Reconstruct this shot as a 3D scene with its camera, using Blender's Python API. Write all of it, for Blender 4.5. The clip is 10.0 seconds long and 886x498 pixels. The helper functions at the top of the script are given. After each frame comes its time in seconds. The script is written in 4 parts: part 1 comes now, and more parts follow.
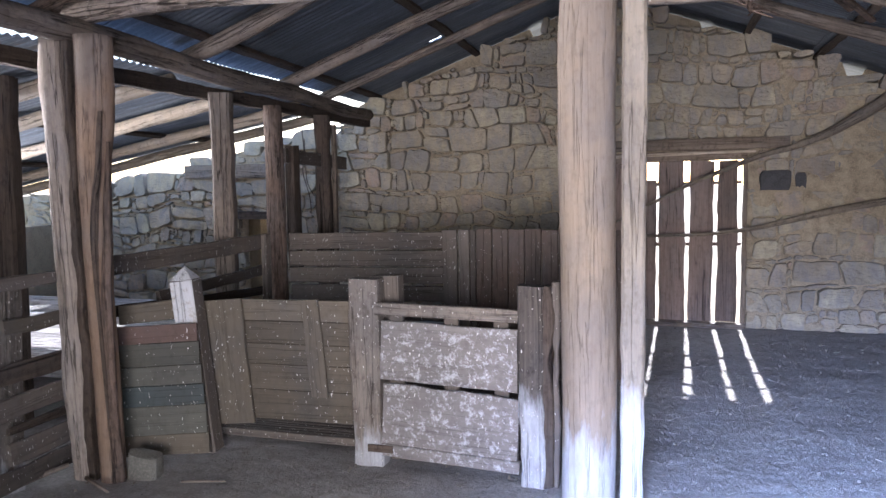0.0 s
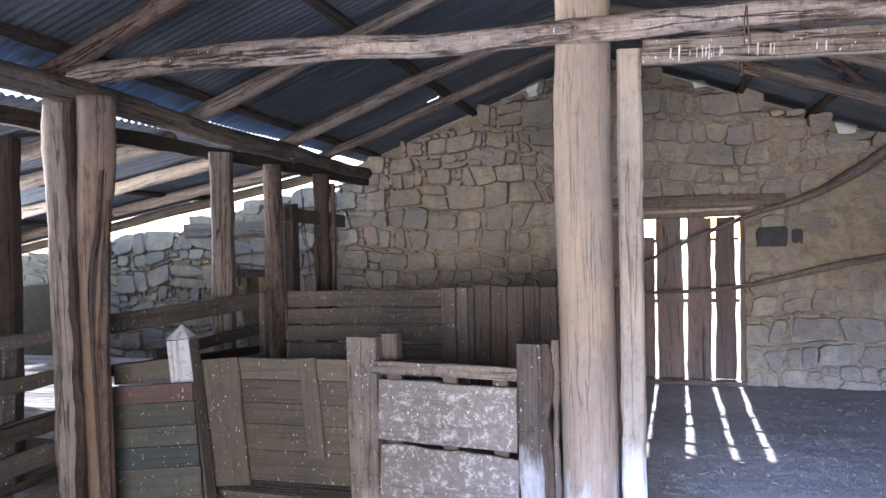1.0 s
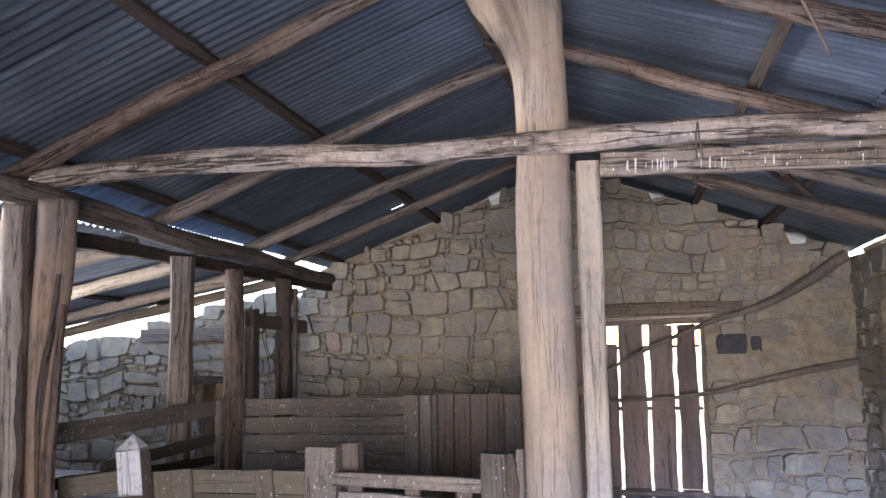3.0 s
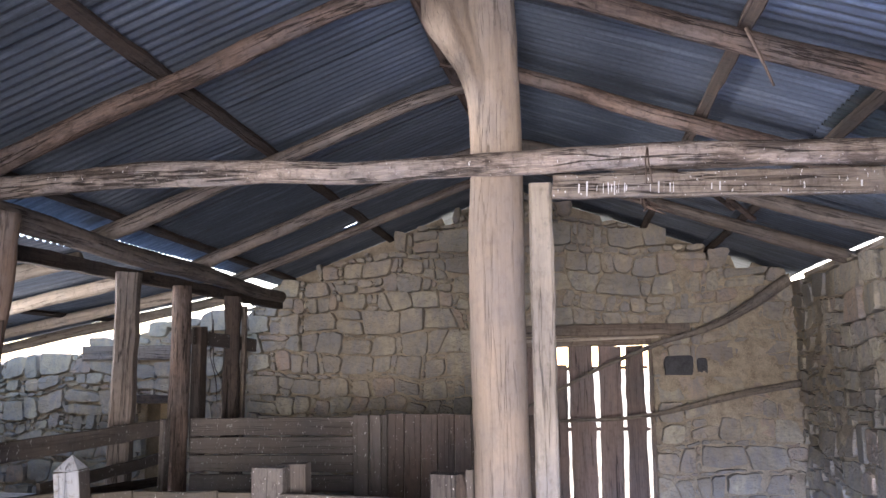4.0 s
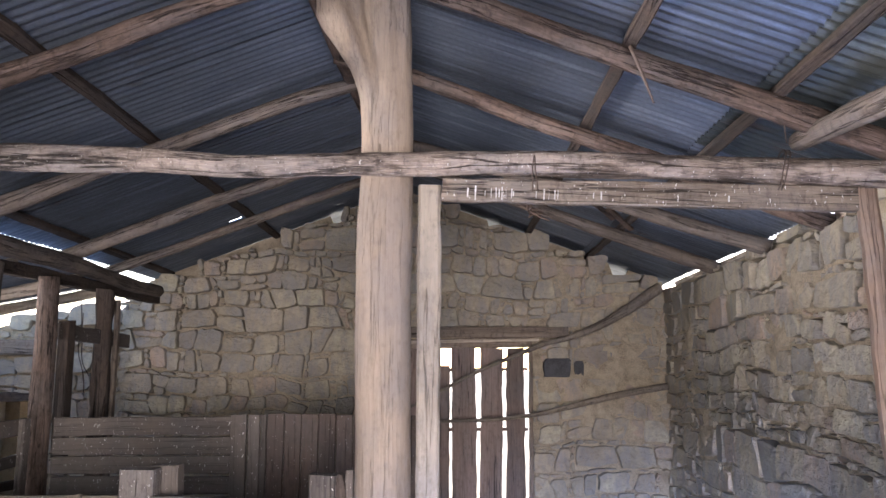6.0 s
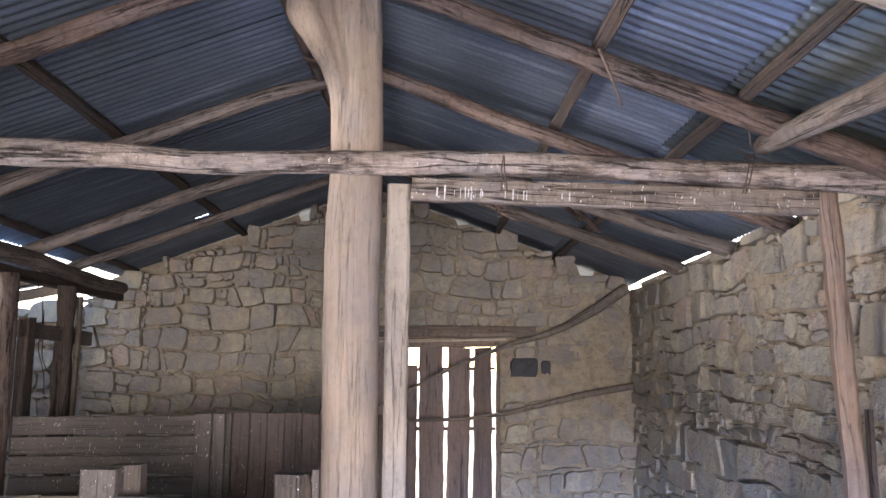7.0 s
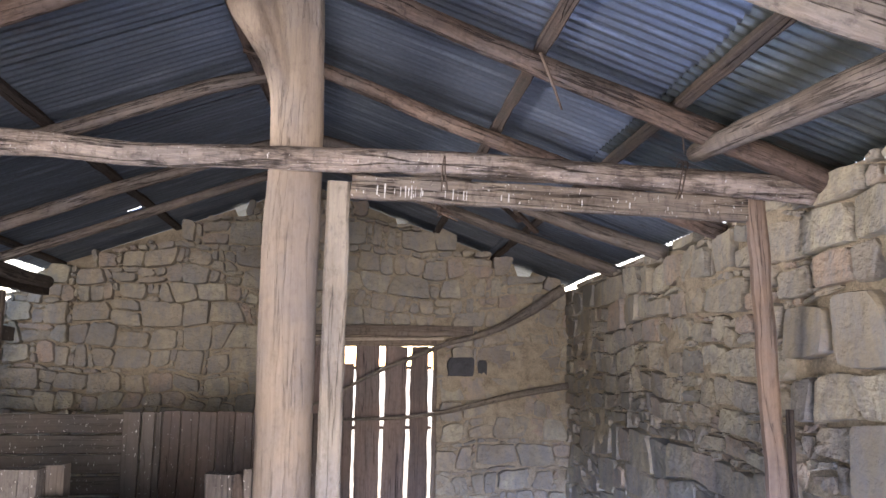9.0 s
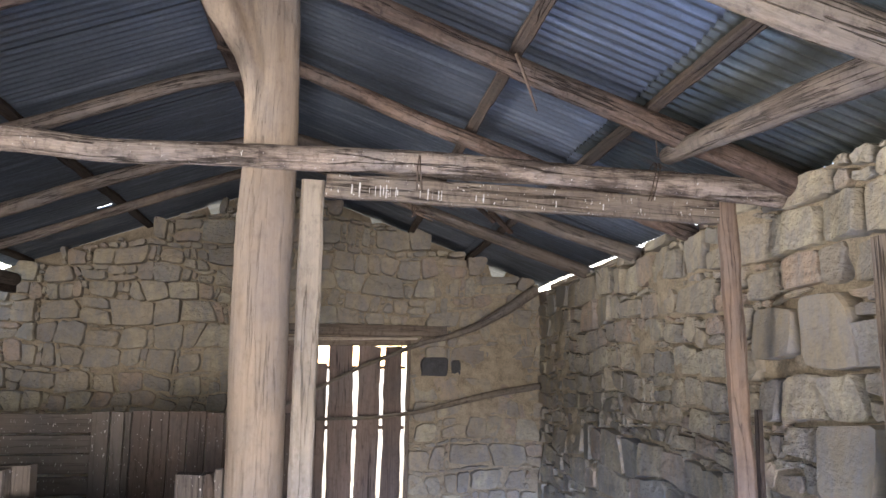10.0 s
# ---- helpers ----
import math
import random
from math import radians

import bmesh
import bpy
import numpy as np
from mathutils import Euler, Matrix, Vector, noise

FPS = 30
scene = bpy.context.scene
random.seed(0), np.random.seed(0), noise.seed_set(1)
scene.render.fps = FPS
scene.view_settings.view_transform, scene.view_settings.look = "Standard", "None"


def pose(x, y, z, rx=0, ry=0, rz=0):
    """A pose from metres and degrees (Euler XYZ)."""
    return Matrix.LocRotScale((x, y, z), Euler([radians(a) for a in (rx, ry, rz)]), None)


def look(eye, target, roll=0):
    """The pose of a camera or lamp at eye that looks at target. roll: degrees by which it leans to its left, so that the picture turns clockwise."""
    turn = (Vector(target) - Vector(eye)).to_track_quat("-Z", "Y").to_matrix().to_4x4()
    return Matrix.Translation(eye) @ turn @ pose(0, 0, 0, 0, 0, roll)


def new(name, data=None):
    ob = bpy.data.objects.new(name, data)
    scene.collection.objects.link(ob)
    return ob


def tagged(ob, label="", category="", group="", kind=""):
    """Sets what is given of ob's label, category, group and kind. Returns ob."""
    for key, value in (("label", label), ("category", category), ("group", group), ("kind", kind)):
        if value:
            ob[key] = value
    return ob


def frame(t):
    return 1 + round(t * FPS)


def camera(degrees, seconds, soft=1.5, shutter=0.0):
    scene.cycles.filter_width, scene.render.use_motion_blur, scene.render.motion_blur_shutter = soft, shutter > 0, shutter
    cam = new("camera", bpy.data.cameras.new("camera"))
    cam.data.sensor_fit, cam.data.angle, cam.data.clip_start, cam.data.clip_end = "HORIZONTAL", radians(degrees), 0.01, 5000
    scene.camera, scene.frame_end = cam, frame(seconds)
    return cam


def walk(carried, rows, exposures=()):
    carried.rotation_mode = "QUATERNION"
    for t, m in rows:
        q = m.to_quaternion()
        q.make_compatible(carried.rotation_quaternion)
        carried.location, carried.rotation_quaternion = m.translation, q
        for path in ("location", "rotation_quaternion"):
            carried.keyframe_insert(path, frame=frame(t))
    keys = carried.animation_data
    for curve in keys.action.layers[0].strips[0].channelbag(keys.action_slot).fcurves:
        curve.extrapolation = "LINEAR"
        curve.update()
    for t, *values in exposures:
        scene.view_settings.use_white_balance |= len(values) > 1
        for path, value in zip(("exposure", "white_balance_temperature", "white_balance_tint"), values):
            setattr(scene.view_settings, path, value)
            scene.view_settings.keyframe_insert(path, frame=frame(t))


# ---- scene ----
cam = camera(59.29, 10.0)
EYE = (0.0, 0.0, 1.70)
# seconds, yaw, pitch, roll
PATH = [
    (0.0, 16.89, -4.62, 0.79),
    (0.5, 16.77, -3.94, 0.90),
    (1.0, 16.76, -0.40, 0.97),
    (1.5, 16.74, 1.59, 0.99),
    (2.0, 15.61, 3.72, 0.92),
    (2.5, 15.13, 5.80, 0.89),
    (4.0, 10.52, 8.74, 0.47),
    (4.5, 8.56, 8.77, 0.16),
    (5.0, 5.37, 8.77, 0.03),
    (5.5, 3.32, 8.76, -0.11),
    (7.0, -0.27, 8.70, -0.43),
    (7.5, -1.92, 8.68, -0.54),
    (8.0, -3.07, 8.68, -0.63),
    (8.5, -4.01, 8.69, -0.73),
    (9.0, -4.86, 8.68, -0.83),
    (9.5, -5.82, 8.70, -0.92),
    (10.0, -6.78, 8.70, -0.97),
]
walk(cam, [(t, pose(*EYE, 90 + p, r, y)) for t, y, p, r in PATH], exposures=[(0.0, 2.22, 5780, 18), (2.5, 2.26, 5900, 19), (5.5, 2.28, 6050, 20), (9.0, 2.2, 6250, 19), (10.0, 2.12, 6350, 15)])

# ---------------------------------------------------------------- light
world = bpy.data.worlds.new("sky")
scene.world = world
world.use_nodes = True
wn = world.node_tree.nodes
sky = wn.new("ShaderNodeTexSky")
sky.sky_type = "NISHITA"
sky.sun_disc = False
sky.sun_elevation = radians(29.5)
sky.sun_rotation = 0.0
sky.air_density = 1.2
wn["Background"].inputs["Strength"].default_value = 0.12
world.node_tree.links.new(sky.outputs[0], wn["Background"].inputs["Color"])

sun = new("sun", bpy.data.lights.new("sun", "SUN"))
sun.data.energy, sun.data.angle, sun.data.color = 5.0, radians(0.5), (1.0, 0.975, 0.94)
sun.matrix_world = look((0, 10, 10 * math.tan(radians(29.5))), (0, 0, 0))


def area_lamp(name, eye, target, width, height, watts, colour, spread):
    lamp = new(name, bpy.data.lights.new(name, "AREA"))
    lamp.data.shape, lamp.data.size, lamp.data.size_y = "RECTANGLE", width, height
    lamp.data.energy, lamp.data.color, lamp.data.spread = watts, colour, radians(spread)
    lamp.matrix_world = look(eye, target)
    return lamp


area_lamp("doorway_skylight", (0.3, -0.95, 1.15), (1.4, 5.0, -1.9), 2.0, 1.7, 88, (0.40, 0.57, 1.0), 50)
# Added fill lamp outside the unseen doorway, in place of yard bounce.
area_lamp("yard_fill", (0.2, -2.1, 1.1), (-1.0, 8.0, 2.1), 2.4, 1.8, 33, (1.0, 0.92, 0.85), 78)
# Added upward lamp, standing in for sunlit ground outside the lean-to.
area_lamp("eave_bounce", (-8.7, 3.6, 1.32), (-6.5, 3.5, 2.6), 5.4, 0.5, 150, (1.0, 0.94, 0.86), 64)

# ---------------------------------------------------------------- materials


def mat(name):
    m = bpy.data.materials.new(name)
    m.use_nodes = True
    return m, m.node_tree.nodes, m.node_tree.links, m.node_tree.nodes["Principled BSDF"]


def mixer(n, l, fac, a, b, mode="MIX"):
    """A colour mix; fac, a and b are sockets or values."""
    x = n.new("ShaderNodeMix")
    x.data_type, x.blend_type = "RGBA", mode
    for socket, v in ((x.inputs[0], fac), (x.inputs[6], a), (x.inputs[7], b)):
        if isinstance(v, bpy.types.NodeSocket):
            l.new(v, socket)
        else:
            socket.default_value = v if isinstance(v, (int, float)) else (*v[:3], 1)
    return x.outputs[2]


def noise_at(n, l, vector, scale, stretch=(1, 1, 1), detail=4.0, rough=0.55):
    m = n.new("ShaderNodeMapping")
    m.inputs["Scale"].default_value = stretch
    l.new(vector, m.inputs["Vector"])
    x = n.new("ShaderNodeTexNoise")
    x.inputs["Scale"].default_value, x.inputs["Detail"].default_value, x.inputs["Roughness"].default_value = scale, detail, rough
    l.new(m.outputs[0], x.inputs["Vector"])
    return x.outputs["Fac"]


def ramp(n, l, fac, stops):
    x = n.new("ShaderNodeValToRGB")
    e = x.color_ramp.elements
    while len(e) < len(stops):
        e.new(0.5)
    for el, (p, c) in zip(e, stops):
        el.position = p
        el.color = (c, c, c, 1) if isinstance(c, (int, float)) else (*c, 1)
    l.new(fac, x.inputs[0])
    return x.outputs[0]


def maths(n, l, op, a, b=0.0):
    x = n.new("ShaderNodeMath")
    x.operation = op
    for s, v in zip(x.inputs, (a, b)):
        if isinstance(v, bpy.types.NodeSocket):
            l.new(v, s)
        else:
            s.default_value = v
    return x.outputs[0]


def bump(n, l, bsdf, height, strength, distance):
    b = n.new("ShaderNodeBump")
    b.inputs["Strength"].default_value, b.inputs["Distance"].default_value = strength, distance
    l.new(height, b.inputs["Height"])
    l.new(b.outputs[0], bsdf.inputs["Normal"])


def wood(name, light, dark, paint=0.0, paint_colour=(0.62, 0.62, 0.64), pale_foot=0.0, flecks=0.0, coarse=1.0, split=1.0, vein_width=1.0, rot=0.0, short=1.0, relief=1.0, plain=0.0):
    """Weathered timber; plain: how calm its grain is. Its grain follows the 'grain' attribute (metres, z along the
    fibre). paint: share of worn paint left; pale_foot: height of the ragged paler foot.
    """
    m, n, l, bsdf = mat(name)
    at = n.new("ShaderNodeAttribute")
    at.attribute_name = "grain"
    info = n.new("ShaderNodeObjectInfo")
    shift = n.new("ShaderNodeVectorMath")
    shift.operation = "MULTIPLY_ADD"
    l.new(info.outputs["Random"], shift.inputs[0])
    shift.inputs[1].default_value = (31, 17, 53)
    l.new(at.outputs["Vector"], shift.inputs[2])
    v = shift.outputs[0]
    pos = n.new("ShaderNodeNewGeometry").outputs["Position"]
    broad = noise_at(n, l, v, 9 * coarse, (1, 1, 0.10 * short), 5, 0.6)
    fine = noise_at(n, l, v, 60 * coarse, (1, 1, 0.045 * short), 5, 0.7)
    crack = noise_at(n, l, v, 16 * coarse, (1, 1, 0.022 * short), 4 if short > 1 else 2, 0.55)
    vein = maths(n, l, "ABSOLUTE", maths(n, l, "SUBTRACT", crack, 0.5))
    stain = noise_at(n, l, pos, 2.3, (1, 1, 0.7), 5, 0.6)
    grime = noise_at(n, l, pos, 24, (1, 1, 0.6), 6, 0.7)
    col = mixer(n, l, ramp(n, l, broad, ((0.32 - 0.12 * plain, 0), (0.68 + 0.12 * plain, 1))), dark, light)
    col = mixer(n, l, ramp(n, l, fine, ((0.40, 0.0), (0.60, 0.6 - 0.4 * plain))), col, [c * 1.3 for c in light])
    grey = sum(light) / 3
    col = mixer(n, l, ramp(n, l, stain, ((0.42, 0), (0.66, 0.6))), col, (grey * 0.72, grey * 0.68, grey * 0.66))
    col = mixer(n, l, ramp(n, l, grime, ((0.50, 0), (0.70, 0.75 - 0.5 * plain))), col, [c * 0.5 for c in dark])
    tone = n.new("ShaderNodeHueSaturation")
    l.new(col, tone.inputs["Color"])
    l.new(maths(n, l, "MULTIPLY_ADD", info.outputs["Random"], 0.5), tone.inputs["Value"])
    tone.inputs["Value"].links[0].from_node.inputs[2].default_value = 0.75
    col = tone.outputs[0]
    cracks = maths(n, l, "MULTIPLY", ramp(n, l, vein, ((0.003 * vein_width, 1), (0.012 * vein_width, 0))), ramp(n, l, stain, ((0.36, 0.15), (0.52, 1))))
    col = mixer(n, l, maths(n, l, "MULTIPLY", cracks, 0.85 * split), col, [c * 0.22 for c in dark])
    if rot:
        soft = noise_at(n, l, v, 7, (1, 1, 0.22), 6, 0.7)
        col = mixer(n, l, maths(n, l, "MULTIPLY", ramp(n, l, soft, ((0.50, 0), (0.60, 1))), rot), col, [c * 0.55 for c in dark])
        pale = noise_at(n, l, v, 8, (1.3, 1.3, 0.3), 6, 0.7)
        col = mixer(n, l, maths(n, l, "MULTIPLY", ramp(n, l, pale, ((0.58, 0), (0.66, 1))), rot), col, [c * 1.35 for c in light])
    if paint:
        worn = noise_at(n, l, pos, 24, (0.8, 0.8, 0.8), 9, 0.8)
        mask = ramp(n, l, worn, ((0.60 - 0.24 * paint, 0), (0.665 - 0.2 * paint, 1)))
        col = mixer(n, l, maths(n, l, "MULTIPLY", mask, 0.7), col, paint_colour)
    if pale_foot:
        sep = n.new("ShaderNodeSeparateXYZ")
        l.new(pos, sep.inputs[0])
        ragged = noise_at(n, l, v, 11, (1, 1, 0.25), 5, 0.6)
        level = maths(n, l, "ADD", sep.outputs["Z"], maths(n, l, "MULTIPLY", ragged, 0.9))
        mask = ramp(n, l, maths(n, l, "SUBTRACT", level, pale_foot), ((0.36, 1), (0.50, 0)))
        col = mixer(n, l, maths(n, l, "MULTIPLY", mask, ramp(n, l, worn_fac(n, l, v), ((0.3, 0.5), (0.6, 0.95)))), col, (0.37, 0.375, 0.39))
    if flecks:
        spots = noise_at(n, l, pos, 95, (1, 1, 0.35), 2, 0.5)
        mask = ramp(n, l, spots, ((0.735 - 0.05 * flecks, 0), (0.75 - 0.05 * flecks, 1)))
        col = mixer(n, l, mask, col, (0.55, 0.53, 0.5))
    l.new(col, bsdf.inputs["Base Color"])
    bsdf.inputs["Roughness"].default_value = 0.82
    bsdf.inputs["Specular IOR Level"].default_value = 0.25
    h = maths(n, l, "ADD", maths(n, l, "MULTIPLY", fine, 0.5), maths(n, l, "SUBTRACT", broad, maths(n, l, "MULTIPLY", cracks, 0.9)))
    bump(n, l, bsdf, h, 1.0, 0.022 * relief)
    return m


def worn_fac(n, l, v):
    return noise_at(n, l, v, 22, (1, 1, 0.3), 5, 0.7)


def stone(name, island=False, relief=1.0, slab=False):
    """Tan and grey sandstone, dusty, stained in broad patches; slab: one flat yellowish kind."""
    m, n, l, bsdf = mat(name)
    geo = n.new("ShaderNodeNewGeometry")
    rnd = geo.outputs["Random Per Island"] if island else n.new("ShaderNodeObjectInfo").outputs["Random"]
    pos = geo.outputs["Position"]
    base = ramp(n, l, rnd, ((0.0, (0.39, 0.32, 0.205)), (1.0, (0.35, 0.285, 0.185))) if slab else
                ((0.0, (0.465, 0.385, 0.255)), (0.14, (0.570, 0.490, 0.330)), (0.28, (0.345, 0.292, 0.215)), (0.40, (0.590, 0.525, 0.365)),
                 (0.52, (0.425, 0.370, 0.265)), (0.64, (0.530, 0.432, 0.290)), (0.76, (0.310, 0.292, 0.240)), (0.86, (0.510, 0.365, 0.250)), (1.0, (0.495, 0.430, 0.308))))
    patch = noise_at(n, l, pos, 5.5, (1, 1, 1), 6, 0.62)
    grain = noise_at(n, l, pos, 75, (1, 1, 1), 5, 0.7)
    pits = noise_at(n, l, pos, 26, (1, 1, 1.6), 4, 0.6)
    cloud = noise_at(n, l, pos, 9, (1, 1, 1.2), 5, 0.6)
    col = mixer(n, l, ramp(n, l, patch, ((0.45, 0), (0.75, 0.45))), base, (0.45, 0.37, 0.25))
    col = mixer(n, l, ramp(n, l, cloud, ((0.50, 0), (0.72, 0.5))), col, (0.22, 0.185, 0.135))
    col = mixer(n, l, ramp(n, l, pits, ((0.54, 0), (0.76, 0.45))), col, (0.155, 0.13, 0.105))
    col = mixer(n, l, ramp(n, l, grain, ((0.3, 0.18), (0.7, 0.0))), col, (0.12, 0.10, 0.08))
    soot = noise_at(n, l, pos, 1.1, (1, 1, 1.4), 5, 0.6)
    col = mixer(n, l, ramp(n, l, soot, ((0.48, 0), (0.68, 0.6))), col, (0.155, 0.135, 0.098))
    # Grey skylight on the lower wall, painted into the stone colour in patches.
    skylit_patch = noise_at(n, l, pos, 7, (1, 1, 0.45), 7, 0.7)
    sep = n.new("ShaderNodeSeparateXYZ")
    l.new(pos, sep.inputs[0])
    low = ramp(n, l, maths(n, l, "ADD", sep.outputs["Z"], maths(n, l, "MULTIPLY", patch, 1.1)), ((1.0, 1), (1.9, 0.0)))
    skylit_mask = maths(n, l, "MULTIPLY", low, ramp(n, l, skylit_patch, ((0.42, 0.2), (0.62, 0.75))))
    col = mixer(n, l, skylit_mask, col, (0.235, 0.232, 0.23))
    l.new(col, bsdf.inputs["Base Color"])
    bsdf.inputs["Roughness"].default_value = 0.92
    bsdf.inputs["Specular IOR Level"].default_value = 0.2
    knap = noise_at(n, l, pos, 15, (1, 1, 1.3), 3, 0.5)
    h = maths(n, l, "ADD", maths(n, l, "MULTIPLY", patch, 1.2), maths(n, l, "MULTIPLY", knap, 0.7))
    h = maths(n, l, "ADD", h, maths(n, l, "SUBTRACT", maths(n, l, "MULTIPLY", grain, 0.16), maths(n, l, "MULTIPLY", pits, 0.5)))
    bump(n, l, bsdf, h, 1.0, 0.032 * relief)
    return m


def earth(name, a, b, c, lump):
    m, n, l, bsdf = mat(name)
    pos = n.new("ShaderNodeNewGeometry").outputs["Position"]
    big = noise_at(n, l, pos, 1.1, (1, 1, 1), 6, 0.6)
    mid = noise_at(n, l, pos, 9, (1, 1, 1), 6, 0.65)
    fine = noise_at(n, l, pos, 70, (1, 1, 1), 5, 0.7)
    col = mixer(n, l, ramp(n, l, big, ((0.35, 0), (0.65, 1))), a, b)
    col = mixer(n, l, ramp(n, l, mid, ((0.42, 0), (0.7, 0.8))), col, c)
    col = mixer(n, l, ramp(n, l, fine, ((0.45, 0), (0.75, 0.6))), col, [x * 1.5 for x in b])
    l.new(col, bsdf.inputs["Base Color"])
    bsdf.inputs["Roughness"].default_value = 0.95
    bsdf.inputs["Specular IOR Level"].default_value = 0.15
    h = maths(n, l, "ADD", maths(n, l, "MULTIPLY", mid, 1.0), maths(n, l, "MULTIPLY", fine, 0.35))
    bump(n, l, bsdf, h, 0.9, lump)
    return m


def iron(name, tint, rust):
    """Old galvanised sheet, dulled, with rust and pale streaks down the slope."""
    m, n, l, bsdf = mat(name)
    pos = n.new("ShaderNodeNewGeometry").outputs["Position"]
    rnd = n.new("ShaderNodeObjectInfo").outputs["Random"]
    spangle = noise_at(n, l, pos, 40, (1, 1, 1), 5, 0.7)
    streak = noise_at(n, l, pos, 26, (0.05, 1, 0.05), 5, 0.65)
    broad = noise_at(n, l, pos, 2.2, (0.5, 1, 1), 5, 0.6)
    col = mixer(n, l, ramp(n, l, broad, ((0.3, 0), (0.7, 1))), [c * 0.72 for c in tint], tint)
    col = mixer(n, l, ramp(n, l, streak, ((0.52, 0), (0.70, 0.55))), col, [min(1, c * 2.0) for c in tint])
    col = mixer(n, l, ramp(n, l, spangle, ((0.45, 0), (0.75, 0.5))), col, [c * 0.5 for c in tint])
    tone = n.new("ShaderNodeHueSaturation")
    l.new(col, tone.inputs["Color"])
    v = maths(n, l, "MULTIPLY_ADD", rnd, 0.45)
    v.node.inputs[2].default_value = 0.78
    l.new(v, tone.inputs["Value"])
    rusty = noise_at(n, l, pos, 3.4, (0.35, 1, 0.5), 8, 0.72)
    col = mixer(n, l, ramp(n, l, rusty, ((0.60 - rust, 0), (0.74 - rust, 0.8))), tone.outputs[0], (0.115, 0.08, 0.055))
    l.new(col, bsdf.inputs["Base Color"])
    bsdf.inputs["Metallic"].default_value = 0.78
    l.new(ramp(n, l, spangle, ((0.3, 0.30), (0.7, 0.46))), bsdf.inputs["Roughness"])
    bump(n, l, bsdf, maths(n, l, "ADD", spangle, broad), 0.25, 0.006)
    return m


PALE_LOG = wood("pale_log", (0.285, 0.226, 0.170), (0.205, 0.158, 0.116), pale_foot=0.42, coarse=1.4, short=1.3, relief=0.25, split=0.4, vein_width=0.7, plain=0.75)
THIN_POST = wood("thin_post_wood", (0.288, 0.248, 0.196), (0.160, 0.132, 0.100), pale_foot=0.66, rot=0.15, short=1.6, relief=0.4, split=0.6, plain=0.4)
GREY_LOG = wood("grey_log", (0.295, 0.242, 0.200), (0.064, 0.047, 0.037), flecks=0.6, vein_width=2.2, rot=0.8, short=2.6)
BROWN_LOG = wood("brown_log", (0.167, 0.117, 0.090), (0.059, 0.041, 0.031), coarse=1.3, vein_width=1.8, rot=0.5, short=2.4, relief=0.6)
BLOND_LOG = wood("blond_log", (0.54, 0.46, 0.36), (0.37, 0.30, 0.22), rot=0.2, short=1.6, relief=0.5, plain=0.4)
OLD_POST = wood("old_post", (0.225, 0.184, 0.150), (0.110, 0.087, 0.069), vein_width=1.6, rot=0.35, short=1.8, relief=0.45, plain=0.4)
SPLIT_POST = wood("split_post", (0.31, 0.262, 0.220), (0.17, 0.138, 0.112), vein_width=1.4, rot=0.3, short=1.8, relief=0.45, plain=0.5)
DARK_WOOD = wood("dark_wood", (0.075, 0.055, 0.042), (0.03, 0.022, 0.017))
TAN_POST = wood("tan_post", (0.285, 0.200, 0.140), (0.150, 0.100, 0.070), vein_width=0.9, split=0.6, rot=0.12, short=1.8, relief=0.35, plain=0.7)
PEN_WOOD = wood("pen_wood", (0.118, 0.099, 0.083), (0.066, 0.053, 0.044), flecks=0.9, split=0.4, relief=0.14, plain=0.8)
BOARD_BROWN = wood("brown_board", (0.130, 0.110, 0.083), (0.094, 0.077, 0.058), flecks=0.8, split=0.25, relief=0.14, plain=0.8)
GATE_WOOD = wood("gate_board", (0.205, 0.185, 0.174), (0.145, 0.128, 0.119), paint=0.34, paint_colour=(0.46, 0.465, 0.48), flecks=0.9, split=0.25, relief=0.14, plain=0.8)
GATE_POST = wood("gate_post_wood", (0.150, 0.128, 0.108), (0.075, 0.060, 0.049), pale_foot=0.18, flecks=1.0, relief=0.6, split=0.6, short=1.6)
WHITE_POST = wood("white_post", (0.40, 0.36, 0.30), (0.2, 0.17, 0.13), paint=0.95, paint_colour=(0.62, 0.64, 0.68))
CHARRED = wood("charred_post", (0.115, 0.098, 0.085), (0.045, 0.037, 0.032), pale_foot=0.52, flecks=0.9)
UPRIGHT_BROWN = wood("reddish_upright", (0.140, 0.102, 0.080), (0.072, 0.051, 0.040), flecks=0.4, split=0.5, relief=0.2, plain=0.5)
RED_BOARD = wood("red_board", (0.135, 0.090, 0.074), (0.100, 0.064, 0.053), flecks=0.7, split=0.2, relief=0.14, plain=0.8)
GREEN_BOARD = wood("green_board", (0.102, 0.100, 0.083), (0.075, 0.073, 0.061), flecks=0.8, split=0.2, relief=0.14, plain=0.8)
TEAL_BOARD = wood("teal_board", (0.078, 0.092, 0.090), (0.058, 0.069, 0.067), flecks=0.8, split=0.2, relief=0.14, plain=0.8)
DOOR_WOOD = wood("door_board", (0.245, 0.185, 0.155), (0.125, 0.092, 0.076), relief=0.3, plain=0.6)
LINTEL_WOOD = wood("lintel_wood", (0.24, 0.19, 0.145), (0.12, 0.09, 0.065))
MARKED_BOARD = wood("marked_board", (0.200, 0.164, 0.128), (0.096, 0.072, 0.054), flecks=1.0, rot=0.3, short=1.5)
DUSTY_LOG = wood("dusty_pole", (0.235, 0.195, 0.15), (0.13, 0.105, 0.08), rot=0.3, short=1.6, relief=0.5)
SLAT_WOOD = wood("bleached_slat", (0.40, 0.39, 0.38), (0.25, 0.24, 0.23))
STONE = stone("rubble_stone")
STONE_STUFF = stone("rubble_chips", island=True)
